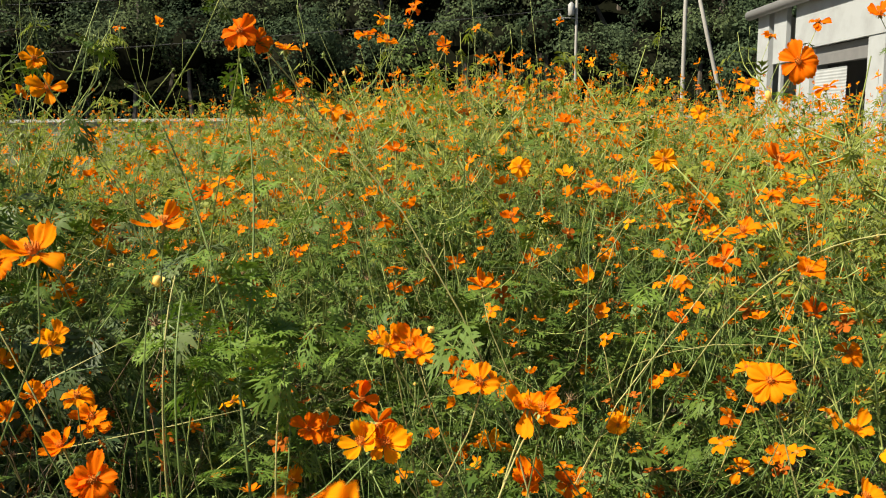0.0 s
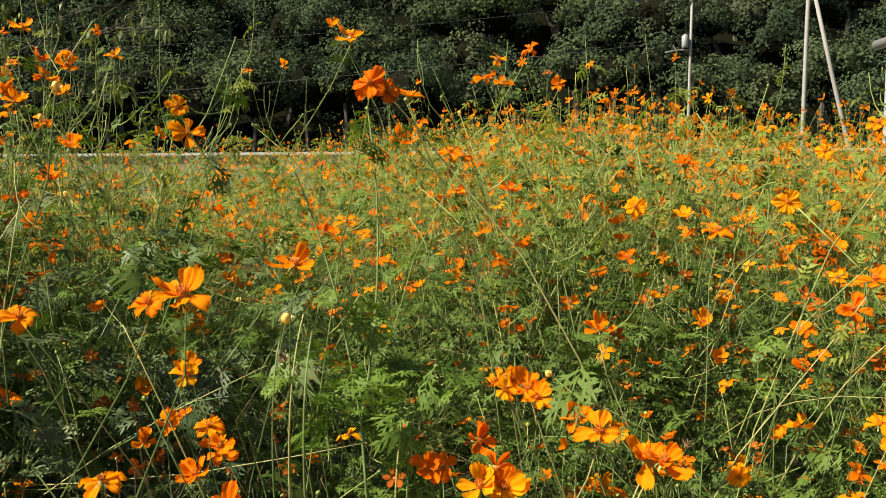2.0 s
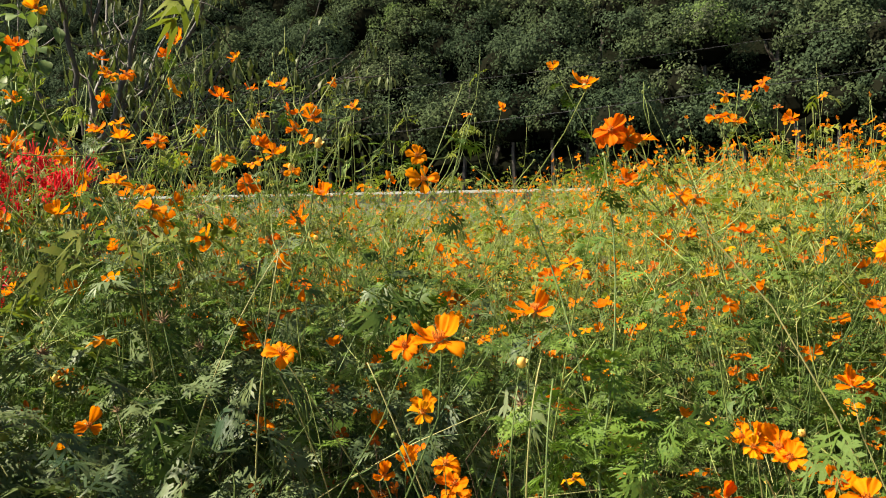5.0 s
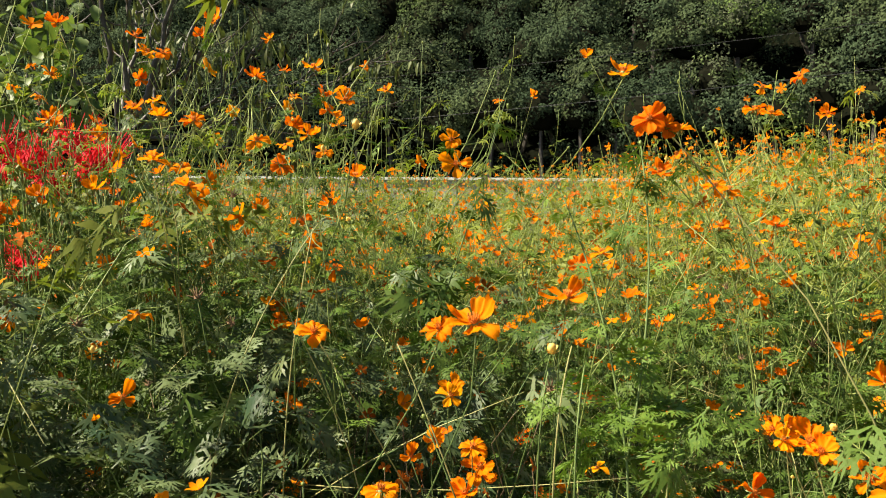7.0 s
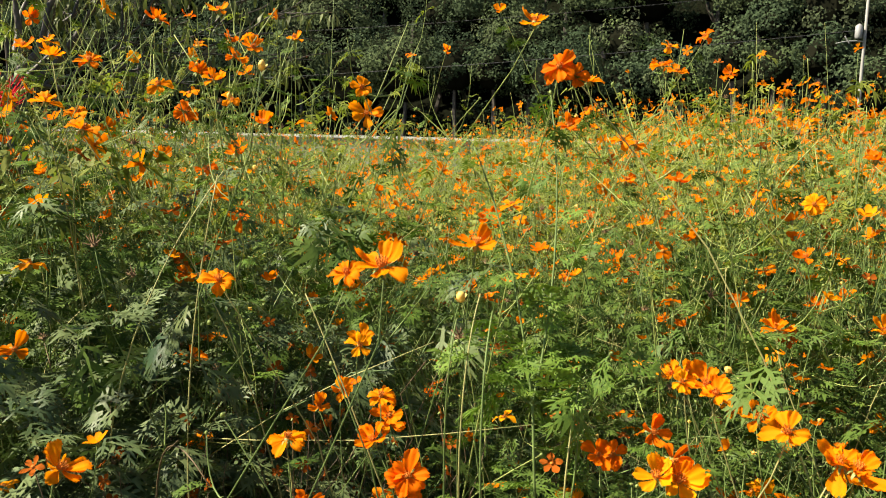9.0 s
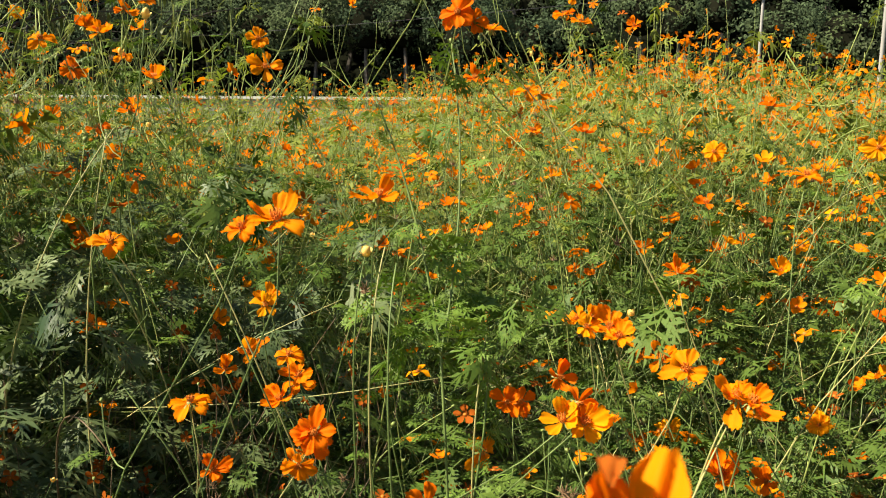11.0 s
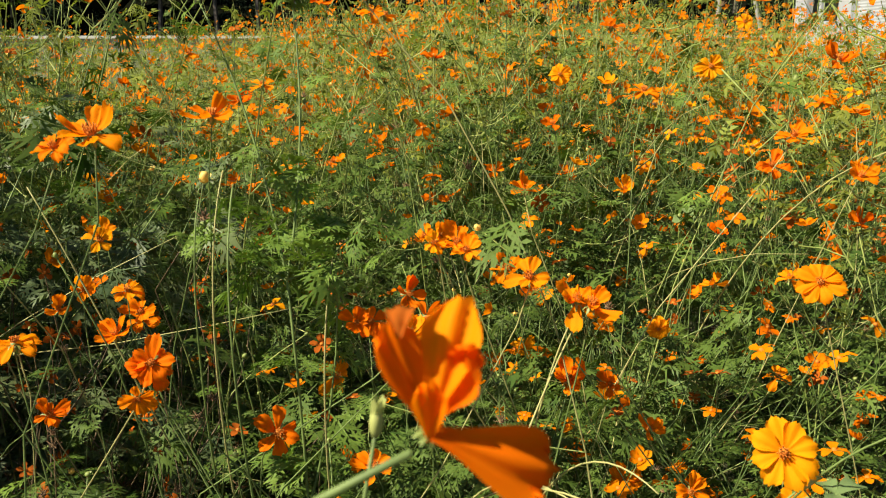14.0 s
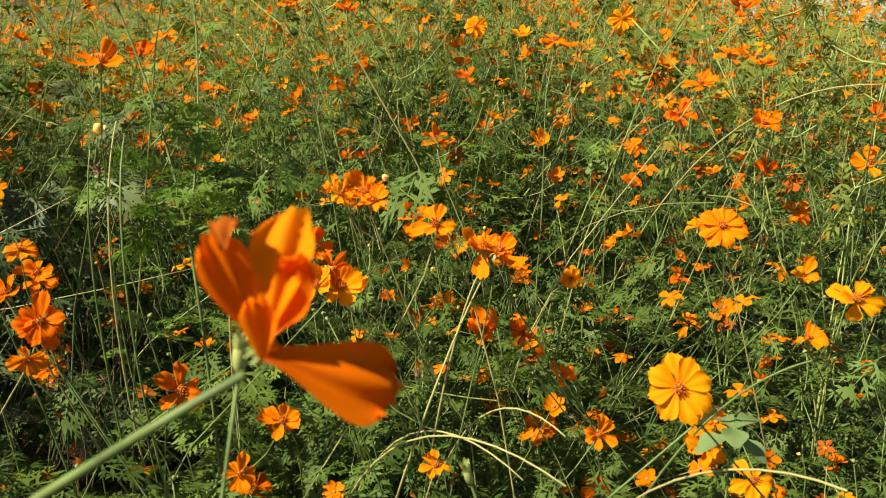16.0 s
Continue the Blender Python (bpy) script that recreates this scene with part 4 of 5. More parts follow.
bloom(-0.258, 0.906, 0.822, 75, size=0.066, tone=0, lean=0.2, cup=2)
bloom(0.41, 0.88, 0.70, 33, tone=3)
bloom(-0.363, 1.074, 1.176, 10, tone=1, lean=0.1, cup=5, petals_of=7)
bloom(-0.039, 1.093, 0.997, 45, size=0.052, tone=2, lean=-0.2, cup=3)
bloom(-0.082, 1.102, 1.005, 60, size=0.042, tone=3, lean=-0.3, cup=4)
bloom(0.424, 1.079, 0.961, 58, size=0.062, tone=2, lean=-0.1, cup=0, petals_of=8, loose=0.4)
bloom(-0.268, 1.126, 1.419, 72, size=0.055, tone=0, lean=-0.1, cup=0, petals_of=8, loose=0.7)
bloom(-0.23, 1.16, 0.79, 67)
bloom(-0.742, 1.039, 1.104, 32, size=0.066, tone=2, lean=-0.3, cup=2, petals_of=7)
bloom(0.511, 1.305, 1.239, 12, size=0.062, tone=0, lean=0.1, cup=4)
bloom(0.46, 1.16, 0.59, 35, tone=3)
bloom(0.544, 1.335, 1.390, 78, size=0.066, tone=0, lean=-0.1, cup=0, petals_of=7, loose=0.5)
bloom(-0.357, 1.395, 1.518, 6, size=0.064, tone=2, lean=0.1, cup=4)
bloom(0.15, 1.34, 0.57, 0)
bloom(0.23, 1.31, 0.54, 25)
bloom(-1.06, 1.14, 1.32, 32)
bloom(-0.26, 1.31, 0.44, 30)
bloom(0.28, 1.57, 1.18, 2)
bloom(0.34, 1.33, 0.41, 27)
bloom(-0.22, 1.42, 0.51, 32)
bloom(-0.87, 1.40, 1.34, 26)
bloom(-0.62, 1.40, 0.63, 30)
bloom(0.06, 1.44, 0.40, 6)
bloom(0.81, 1.42, 0.98, 30)
bloom(-0.99, 1.34, 0.89, 28)
bloom(0.56, 1.53, 0.84, 22)
bloom(0.38, 1.47, 0.43, 33)
bloom(-0.21, 1.77, 1.32, 9)
bloom(-0.75, 1.62, 1.37, 72)
bloom(-1.26, 1.28, 1.37, 14)
bloom(-1.20, 1.33, 1.45, 11)
bloom(-0.97, 1.49, 1.15, 37)
bloom(-1.00, 1.38, 0.71, 12)
bloom(0.56, 1.54, 0.64, 34)
bloom(-0.34, 1.52, 0.35, 22)
bloom(0.66, 1.72, 1.15, 22)
bloom(-0.52, 1.78, 1.15, 30)
bloom(-0.47, 1.79, 1.18, 29)
bloom(-0.23, 1.84, 1.24, 7)
bloom(0.74, 1.66, 0.92, 35)
bloom(0.47, 1.70, 0.78, 1)
bloom(0.27, 1.91, 1.30, 0)
bloom(0.82, 1.68, 0.83, 26)
bloom(-1.19, 1.53, 1.42, 30)
bloom(-0.81, 1.70, 0.98, 71)
bloom(0.15, 1.90, 1.09, 25)
bloom(0.96, 1.67, 1.03, 38)
bloom(0.79, 1.85, 1.12, 0)
bloom(0.87, 1.81, 1.13, 5)
bloom(-1.51, 1.37, 1.31, 33)
bloom(-1.63, 1.23, 1.26, 37)
bloom(-1.10, 1.69, 1.28, 25)
bloom(-1.15, 1.65, 1.24, 11)
bloom(-1.48, 1.35, 0.96, 37)
bloom(0.02, 1.93, 0.98, 31)
bloom(-0.38, 1.97, 1.36, 37)
bloom(0.29, 1.82, 0.50, 23)
bloom(0.09, 1.87, 0.57, 34)
bloom(0.44, 1.75, 0.33, 31)
bloom(-1.24, 1.70, 1.37, 66)
bloom(0.03, 2.01, 0.70, 35)
bloom(0.55, 1.96, 0.83, 34)
bloom(0.34, 2.03, 0.92, 38)
bloom(0.73, 2.08, 1.39, 25)
bloom(-0.13, 2.20, 1.23, 10)
bloom(-1.70, 1.43, 1.47, 22)
bloom(-1.34, 1.74, 1.59, 0)
bloom(-1.27, 1.80, 1.47, 22)
bloom(-1.55, 1.59, 1.22, 75)
bloom(-0.84, 2.02, 1.28, 37)
bloom(0.44, 2.02, 0.57, 66, tone=3)
bloom(0.03, 2.04, 0.47, 25)
bloom(1.03, 2.06, 1.55, 35)
bloom(-0.47, 2.26, 1.03, 3)
bloom(-1.26, 1.93, 1.56, 26)
bloom(-1.26, 1.94, 1.41, 30)
bloom(-1.81, 1.49, 1.29, 30)
bloom(-0.15, 2.26, 1.51, 12)
bloom(-1.35, 1.85, 0.96, 38)
bloom(-0.75, 2.17, 1.24, 28)
bloom(-0.73, 2.07, 0.66, 35)
bloom(-0.38, 2.28, 1.41, 31)
bloom(0.03, 2.30, 1.23, 30)
bloom(0.38, 2.18, 0.66, 31)
bloom(-1.84, 1.59, 1.73, 33)
bloom(-1.71, 1.74, 1.60, 75)
bloom(-1.17, 2.12, 1.59, 9)
bloom(-1.27, 2.07, 1.56, 30)
bloom(-0.13, 2.36, 0.70, 32)
bloom(0.24, 2.38, 0.91, 34)
bloom(1.04, 2.35, 1.39, 26)
bloom(-0.35, 2.54, 1.02, 33)
bloom(-0.09, 2.51, 1.63, 28)
bloom(-1.82, 1.66, 0.53, 24)
bloom(-0.23, 2.51, 1.09, 24)
bloom(0.12, 2.54, 0.97, 26)
bloom(0.25, 2.36, 0.33, 26)
bloom(0.81, 2.38, 0.84, 22)
bloom(0.73, 2.43, 1.03, 65)
bloom(1.07, 2.49, 1.58, 23)
bloom(-0.47, 2.66, 0.90, 29)
bloom(-2.07, 1.78, 1.63, 33)
bloom(-1.85, 1.99, 1.71, 26)
bloom(-1.43, 2.31, 1.51, 34)
bloom(-0.19, 2.66, 1.62, 25)
bloom(-1.73, 2.09, 0.97, 29)
bloom(-1.23, 2.33, 0.66, 24)
bloom(0.81, 2.56, 0.96, 32)
bloom(0.62, 2.82, 1.11, 30)
bloom(-2.01, 2.05, 1.78, 33)
bloom(1.21, 2.83, 1.11, 32, tone=3)
bloom(-0.07, 3.09, 1.16, 24)
bloom(-2.26, 2.13, 1.52, 23)
bloom(-1.92, 2.42, 1.57, 63)
bloom(-2.16, 2.22, 1.07, 63)
bloom(-0.78, 2.92, 1.78, 30)
bloom(-0.00, 3.03, 1.57, 33)
bloom(-1.39, 2.73, 1.03, 27)
bloom(1.16, 3.09, 1.60, 1)
bloom(-2.12, 2.50, 1.86, 27)
bloom(-1.92, 2.65, 1.86, 27)
bloom(-1.86, 2.72, 1.65, 31)
bloom(-2.09, 2.58, 1.38, 23)
bloom(-2.02, 2.90, 1.78, 22)
bloom(-1.74, 3.06, 1.80, 37)
bloom(-1.34, 3.58, 1.70, 26)
bloom(-1.19, 3.62, 1.72, 27)
bloom(-0.103, 0.949, 0.929, 30, size=0.058, tone=3, lean=-0.5, cup=5)
bloom(-0.087, 0.981, 0.940, 85, size=0.045, tone=0, lean=0.6, cup=3)
bloom(-0.079, 1.202, 0.992, 55, size=0.04, tone=2, lean=0.4, cup=4)
bloom(0.085, 1.501, 0.820, 40, tone=2, lean=0.2, cup=3)
bloom(0.288, 1.373, 0.795, 72, size=0.040, tone=3, lean=0.0, cup=1, petals_of=8, loose=0.3)
bloom(-0.691, 1.450, 1.411, 70, size=0.052, tone=2, lean=0.1, cup=2)
bloom(-0.274, 1.480, 1.426, 20, size=0.06, tone=2, lean=0.1, cup=2)
bloom(-0.251, 1.148, 1.410, 92, size=0.046, tone=0, lean=0.1, cup=2)
bloom(-0.167, 1.092, 0.897, 70, size=0.055, tone=0, lean=-0.3, cup=2)
bloom(0.471, 1.426, 1.066, 40, size=0.062, tone=0, cup=2)
bloom(0.576, 1.333, 1.062, 30, size=0.06, tone=1, cup=4)
bloom(0.118, 1.198, 0.773, 30, size=0.058, tone=1, cup=4)
bloom(0.544, 2.134, 1.199, 65, size=0.06, tone=3, cup=1, petals_of=8, loose=0.5)
bloom(0.797, 2.687, 1.328, 62, size=0.06, tone=3, cup=1, petals_of=8, loose=0.5)
bloom(0.192, 2.195, 1.184, 62, size=0.052, tone=3, cup=1, petals_of=8, loose=0.5)
bloom(-0.628, 1.029, 0.880, 5, size=0.06, tone=2, cup=1)
bloom(-0.079, 0.964, 0.923, 40, size=0.066, tone=3, lean=0.3, cup=4)
bloom(0.036, 0.958, 0.999, 45, size=0.06, tone=2, cup=3)
bloom(0.014, 1.060, 0.980, 35, size=0.055, tone=1, cup=3)
bloom(0.092, 0.950, 0.973, 30, size=0.06, tone=2, cup=3)
bloom(-0.642, 0.597, 0.995, 25, size=0.052, tone=2, lean=0.8, cup=6)
bloom(-0.384, 0.862, 0.918, 60, size=0.06, tone=0, cup=3)
bloom(-1.121, 1.040, 0.962, 40, size=0.06, tone=1, cup=3)
bloom(-0.052, 1.114, 1.002, 35, size=0.06, tone=1, cup=3)
bloom(-0.097, 1.164, 1.000, 45, size=0.045, tone=2, cup=4)
bloom(-0.115, 1.063, 0.945, 55, size=0.048, tone=0, cup=4)
bloom(0.062, 1.458, 1.016, 30, size=0.06, tone=1, cup=3)
bloom(0.186, 2.148, 1.190, 65, size=0.06, tone=3, cup=1, petals_of=8, loose=0.5)
bloom(-0.560, 1.277, 0.848, 50, size=0.055, tone=1, cup=3)
bloom(-0.636, 1.247, 0.893, 60, size=0.05, tone=2, cup=4)
bloom(-0.670, 1.231, 0.864, 30, size=0.05, tone=1, cup=4)
bloom(-0.644, 1.352, 0.957, 40, size=0.055, tone=2, cup=3)
bloom(-0.183, 1.059, 0.907, 65, size=0.045, tone=0, cup=4)
bloom(-0.546, 1.198, 0.906, 15, size=0.056, tone=2, cup=2)
bloom(-0.484, 1.007, 0.905, 30, size=0.05, tone=1, lean=-0.5, cup=5)
bloom(0.114, 1.194, 0.774, 30, size=0.055, tone=1, cup=4)
bloom(0.285, 1.366, 0.795, 70, size=0.036, tone=3, cup=1, petals_of=8, loose=0.3)
bloom(0.495, 1.406, 1.118, 20, size=0.06, tone=1, cup=3)
bloom(0.197, 2.191, 1.184, 70, size=0.06, tone=3, cup=1)
bloom(0.496, 1.931, 1.215, 65, size=0.06, tone=3, cup=1, petals_of=8, loose=0.5)
bloom(0.234, 1.172, 0.706, 35, size=0.048, tone=1, lean=0.5, cup=5)
bloom(-0.569, 1.297, 0.828, 35, size=0.055, tone=1, cup=3)
bloom(-0.673, 1.361, 0.866, 35, size=0.052, tone=0, cup=4)
bloom(-0.611, 1.056, 0.770, 50, size=0.055, tone=0, cup=3)
bloom(-0.587, 0.955, 0.911, 5, size=0.056, tone=2, cup=1)
bloom(-0.617, 1.276, 0.965, 35, size=0.056, tone=3, cup=3)
bloom(0.501, 0.875, 0.929, 45, size=0.062, tone=3, cup=2)
bloom(0.557, 1.073, 0.799, 20, size=0.06, tone=2, cup=3)
bloom(0.119, 1.207, 0.772, 40, size=0.05, tone=1, cup=4)
bloom(0.179, 1.200, 0.764, 50, size=0.045, tone=0, cup=4)
bloom(0.248, 0.981, 0.710, 50, size=0.05, tone=1, cup=3)
bloom(0.033, 0.913, 0.711, 20, size=0.042, tone=2, cup=2)
bloom(-0.174, 0.796, 0.777, 60, size=0.042, tone=1, cup=2)
bloom(-0.151, 0.953, 0.755, 45, size=0.056, tone=1, cup=4)
bloom(0.316, 0.800, 0.793, 40, size=0.05, tone=2, cup=3)
bloom(0.588, 1.170, 0.858, 30, size=0.055, tone=2, cup=3)
bloom(-1.398, 1.237, 1.712, 39, size=0.052, tone=3, cup=4)
bloom(-1.464, 1.497, 1.622, 9, size=0.057, tone=2, cup=3)
bloom(-1.327, 1.555, 1.693, 17, size=0.062, tone=2, cup=4)
bloom(-1.394, 1.375, 1.487, 14, size=0.053, tone=1, cup=4)
bloom(-1.499, 1.559, 1.517, 9, size=0.052, tone=3, cup=1)
bloom(-1.319, 1.366, 1.465, 6, size=0.060, tone=2, cup=4)
bloom(-1.154, 1.709, 1.602, 29, size=0.059, tone=2, cup=4)
bloom(-1.166, 1.795, 1.507, 41, size=0.055, tone=1, cup=3)
bloom(-1.006, 1.449, 1.426, 13, size=0.056, tone=2, cup=4)
bloom(-1.607, 1.487, 1.431, 24, size=0.055, tone=2, cup=3)
bloom(-1.375, 1.502, 1.361, 31, size=0.057, tone=2, cup=1)
bloom(-1.354, 1.764, 1.261, 43, size=0.058, tone=1, cup=3)
bloom(-1.491, 1.742, 1.328, 41, size=0.057, tone=1, cup=3)
bloom(-0.242, 1.827, 1.328, 9, size=0.056, tone=2, cup=1)
bloom(-0.170, 1.868, 1.489, 9, size=0.055, tone=1, cup=1)


def make_wiry(seed):
    """A tall thin plant that has mostly gone to buds: many forking stems, few small leaves."""
    rng = np.random.default_rng(seed)
    ob = thing("cosmos_plant", "tall wiry cosmos plant with thin forked stems and small buds", "plant", FIELD_GROUP)
    stems, foliage, ends = Pile(), Pile(), []
    lines = []
    for i in range(4):
        az = i * 1.7 + rng.uniform(0, 0.8)
        out = rng.uniform(0.2, 0.5)
        e = np.array([out * math.cos(az), out * math.sin(az), rng.uniform(0.78, 0.97)])
        main = arc((0, 0, rng.uniform(0, 0.3) if i else 0.0), e, (-0.3 * e[0], -0.3 * e[1], 0), 9, 0.006, rng)
        lines.append((main, 0.0021))
        for j in range(4):
            c = main[rng.integers(4, 8)]
            az = rng.uniform(0, 6.28)
            out = rng.uniform(0.06, 0.2)
            e = c + np.array([out * math.cos(az), out * math.sin(az), rng.uniform(0.05, 0.24)])
            e[2] = min(e[2], 1.0)
            twig = arc(c, e, (0.25 * (e[0] - c[0]), 0.25 * (e[1] - c[1]), -0.02), 7, 0.003, rng)
            lines.append((twig, 0.0013))
            if rng.uniform() < 0.5:
                f = twig[4] + np.array([rng.normal(0, 0.05), rng.normal(0, 0.05), rng.uniform(0.02, 0.08)])
                lines.append((arc(twig[4], f, rng.normal(0, 0.008, 3), 5), 0.0010))
    for line, r in lines:
        stems.put(tube(line, np.linspace(r, 0.6 * r, len(line)), 4))
        ends.append((line[-1], line[-1] - line[-2]))
        for j in range(2, len(line) - 1):
            if line[j][2] > 0.5 and rng.uniform() < 0.55:
                az = rng.uniform(0, 6.28)
                for side in (0, math.pi):
                    ln = rng.uniform(0.035, 0.085) * (1.5 - line[j][2])
                    m = Matrix.Translation(Vector(line[j])) @ Matrix.Rotation(az + side, 4, "Z") @ Matrix.Rotation(rng.uniform(0.1, 0.9), 4, "X")
                    foliage.put(lobed_leaf(ln, rng, 3, 1), m)
    part("stem", stems.mesh("stem", [STEM_FAR]), ob)
    tagged(part("foliage", foliage.mesh("foliage", [LEAF_FAR]), ob), kind="stuff")
    for i in rng.permutation(len(ends))[:6]:
        pos, way = ends[i]
        part("bud", BUDS[int(rng.choice(3, p=(0.5, 0.4, 0.1)))], ob, turned(pos, way, 0, rng.uniform(0.5, 0.8)))
    return ob


def build_wiry():
    rng = np.random.default_rng(151)
    makers = [make_wiry(152 + i) for i in range(3)]
    # bearing to the left in degrees, distance, height of the tip
    spots = [(rng.uniform(27, 50), rng.uniform(2.5, 3.6), rng.uniform(1.5, 1.85)) for _ in range(12)]
    spots += [(rng.uniform(-8, 12), rng.uniform(2.2, 3.6), rng.uniform(1.45, 1.62)) for _ in range(7)]
    spots += [(rng.uniform(-30, -22), rng.uniform(1.5, 2.2), rng.uniform(1.36, 1.52)) for _ in range(3)]
    for i, (deg, d, top) in enumerate(spots):
        x, y = -d * math.sin(radians(deg)), d * math.cos(radians(deg))
        g = float(ground_z(x, y)) - 0.01
        m = Matrix.Translation((x, y, g)) @ Matrix.Rotation(rng.uniform(0, 6.28), 4, "Z")
        ob = makers[i] if i < 3 else copy_thing(makers[i % 3], m)
        ob.matrix_world = m
        ob.scale = (1.0, 1.0, top - g)


build_wiry()


def build_tall_plant():
    """The tall branching plant close to the path: three stems from one low node, many fresh leaves."""
    rng = np.random.default_rng(88)
    ob = thing("cosmos_plant", "tall fresh green cosmos plant with forked stems and large cut leaves", "plant", FIELD_GROUP, m=Matrix.Translation((-0.27, 1.08, -0.01)))
    node = np.array([-0.01, 0.01, 0.965])
    lines = [arc((0, 0, 0), node, (0.015, 0, 0), 9), arc(node, (-0.035, 0.20, 1.40), (0.02, 0, 0.0), 8), arc(node, (-0.145, 0.14, 1.33), (0.01, 0, 0.02), 8),
             arc(node, (-0.13, 0.05, 1.03), (0, 0, -0.01), 6), arc(node, (0.09, 0.03, 1.04), (0, 0, -0.012), 6), arc((0, 0, 0.6), (0.05, 0.05, 1.02), (0.02, 0, 0), 6)]
    for i, line in enumerate(lines):
        p = Pile()
        p.put(tube(line, np.linspace(0.0027 if i == 0 else 0.0020, 0.0022 if i == 0 else 0.0011, len(line)), 6))
        part("stem", p.mesh("stem", [STEM]), ob)
        for j in range(1, len(line)):
            for _ in range(3 if line[j][2] < 1.12 else 1):
                size = rng.uniform(0.05, 0.10) if line[j][2] < 1.12 else rng.uniform(0.04, 0.07)
                part("leaf", LEAF_FRESH_MESHES[int(rng.integers(5))], ob, Matrix.Translation(Vector(line[j])) @ Matrix.Rotation(rng.uniform(0, 6.28), 4, "Z")
                     @ Matrix.Rotation(rng.uniform(-0.5, 1.1), 4, "X") @ Matrix.Rotation(rng.normal(0, 0.5), 4, "Y") @ Matrix.Scale(size, 4))
        part("bud", BUDS[i % 2], ob, turned(line[-1], line[-1] - line[-2], 0, 0.5))


build_tall_plant()

# ---- the drooping flower close to the path ----
def long_bud_mesh():
    p = Pile()
    p.put(blob(0.0034, 0.0034, 0.008, 8, 6), Matrix.Translation((0, 0, 0.007)))
    for i in range(6):
        p.put(petal(0.019, 0.0042, 0.0, 0.0, 5, 2, 0.0), Matrix.Rotation(i * math.pi / 3, 4, "Z") @ Matrix.Translation((0, 0.0016, 0.001)) @ Matrix.Rotation(1.45, 4, "X"))
    return p.mesh("bud", [BUD_PALE])


LONG_BUD = long_bud_mesh()


def build_near_flower():
    ob = thing("cosmos_flower", "wilting orange cosmos flower with ragged drooping petals on a hairy stem", "flower", m=Matrix.Translation((-0.42, 0.30, -0.01)))
    c = Vector((-0.047 + 0.42, 0.245 - 0.30, 1.147 + 0.01))
    line = np.vstack([arc((0, 0, 0), (0.12, -0.02, 0.95), (-0.03, 0, 0), 6), arc((0.13, -0.02, 0.97), (c.x - 0.006, c.y, c.z - 0.008), (0.0, 0, 0.008), 8)])
    p = Pile()
    p.put(tube(line, np.linspace(0.0026, 0.0015, len(line)), 8))
    part("stem", p.mesh("stem", [STEM]), ob)
    hm = turned(c, (0.45, -0.1, 0.9), 0, 0.028)
    head = part("flower", CALYX_MESH, ob, hm)
    part("disc", DISC_MESH, head)
    # offset from the heart, way, face, length, width, cup, curl, twist, notch
    # light is put into the tones: the lit back petal lighter, shaded ones darker
    for off, way, face, ln, wd, cup, curl, tw, notch, mat in (
            ((-0.001, 0.001, 0.001), (-0.42, 0.10, 0.90), (0.6, -1, 0.1), 0.038, 0.016, 0.08, -0.12, -0.1, 0.08, TONES[0]),
            ((0.001, 0.001, 0.004), (0.22, 0.12, 1.0), (-0.15, -1, 0.25), 0.039, 0.020, 0.02, 0.30, 0.2, 0.03, TONES[2]),
            ((0.002, 0.001, 0.004), (0.66, 0.10, 0.70), (-0.45, -0.85, 0.5), 0.025, 0.017, 0.15, -0.35, 0.1, 0.06, TONES[0]),
            ((0.001, -0.002, 0.000), (0.93, 0.02, -0.36), (0.2, -1, 0.5), 0.045, 0.025, 0.0, 0.15, 0.15, 0.20, TONES[0]),
            ((0.000, -0.002, -0.003), (0.02, -0.25, 0.95), (0.1, -1, -0.2), 0.023, 0.011, -0.15, -0.1, 0.1, 0.05, TONES[1]),
            ((0.000, 0.004, 0.003), (0.42, 0.45, 0.8), (0.2, -1, 0.4), 0.029, 0.012, 0.2, -0.7, 0.3, 0.08, TONES[0])):
        q = Pile()
        q.put(petal(ln, wd, cup, curl, 12, 12, notch, tw, 3.4, 0.12))
        yy = Vector(way).normalized()
        zz = (Vector(face) - yy * Vector(face).dot(yy)).normalized()
        xx = yy.cross(zz)
        m = Matrix.Translation(c + Vector(off)) @ Matrix((xx, yy, zz)).transposed().to_4x4()
        part("petal", q.mesh("petal", [mat]), head, hm.inverted() @ m)
    # a shrivelled brown petal caught between the upper ones
    q = Pile()
    q.put(petal(0.013, 0.010, 0.6, 1.6, 6, 5, 0.2, 0.5, 2.0, 0.3))
    part("petal", q.mesh("petal", [WITHERED]), head, hm.inverted() @ Matrix.Translation(c + Vector((-0.009, -0.002, 0.031))) @ Matrix.Rotation(1.1, 4, "X"), "shrivelled brown petal")
    # a long closed bud on the same plant
    b = Vector((-0.078 + 0.42, 0.36 - 0.30, 1.098))
    p = Pile()
    p.put(tube(arc((0.13, 0.0, 0.55), b, (0.03, 0.0, -0.02), 8), 0.0010, 6))
    part("stem", p.mesh("stem", [STEM]), ob)
    part("bud", LONG_BUD, ob, turned(b, (0.1, 0, 1), 0, 1.0), "long closed yellow-green bud")


build_near_flower()


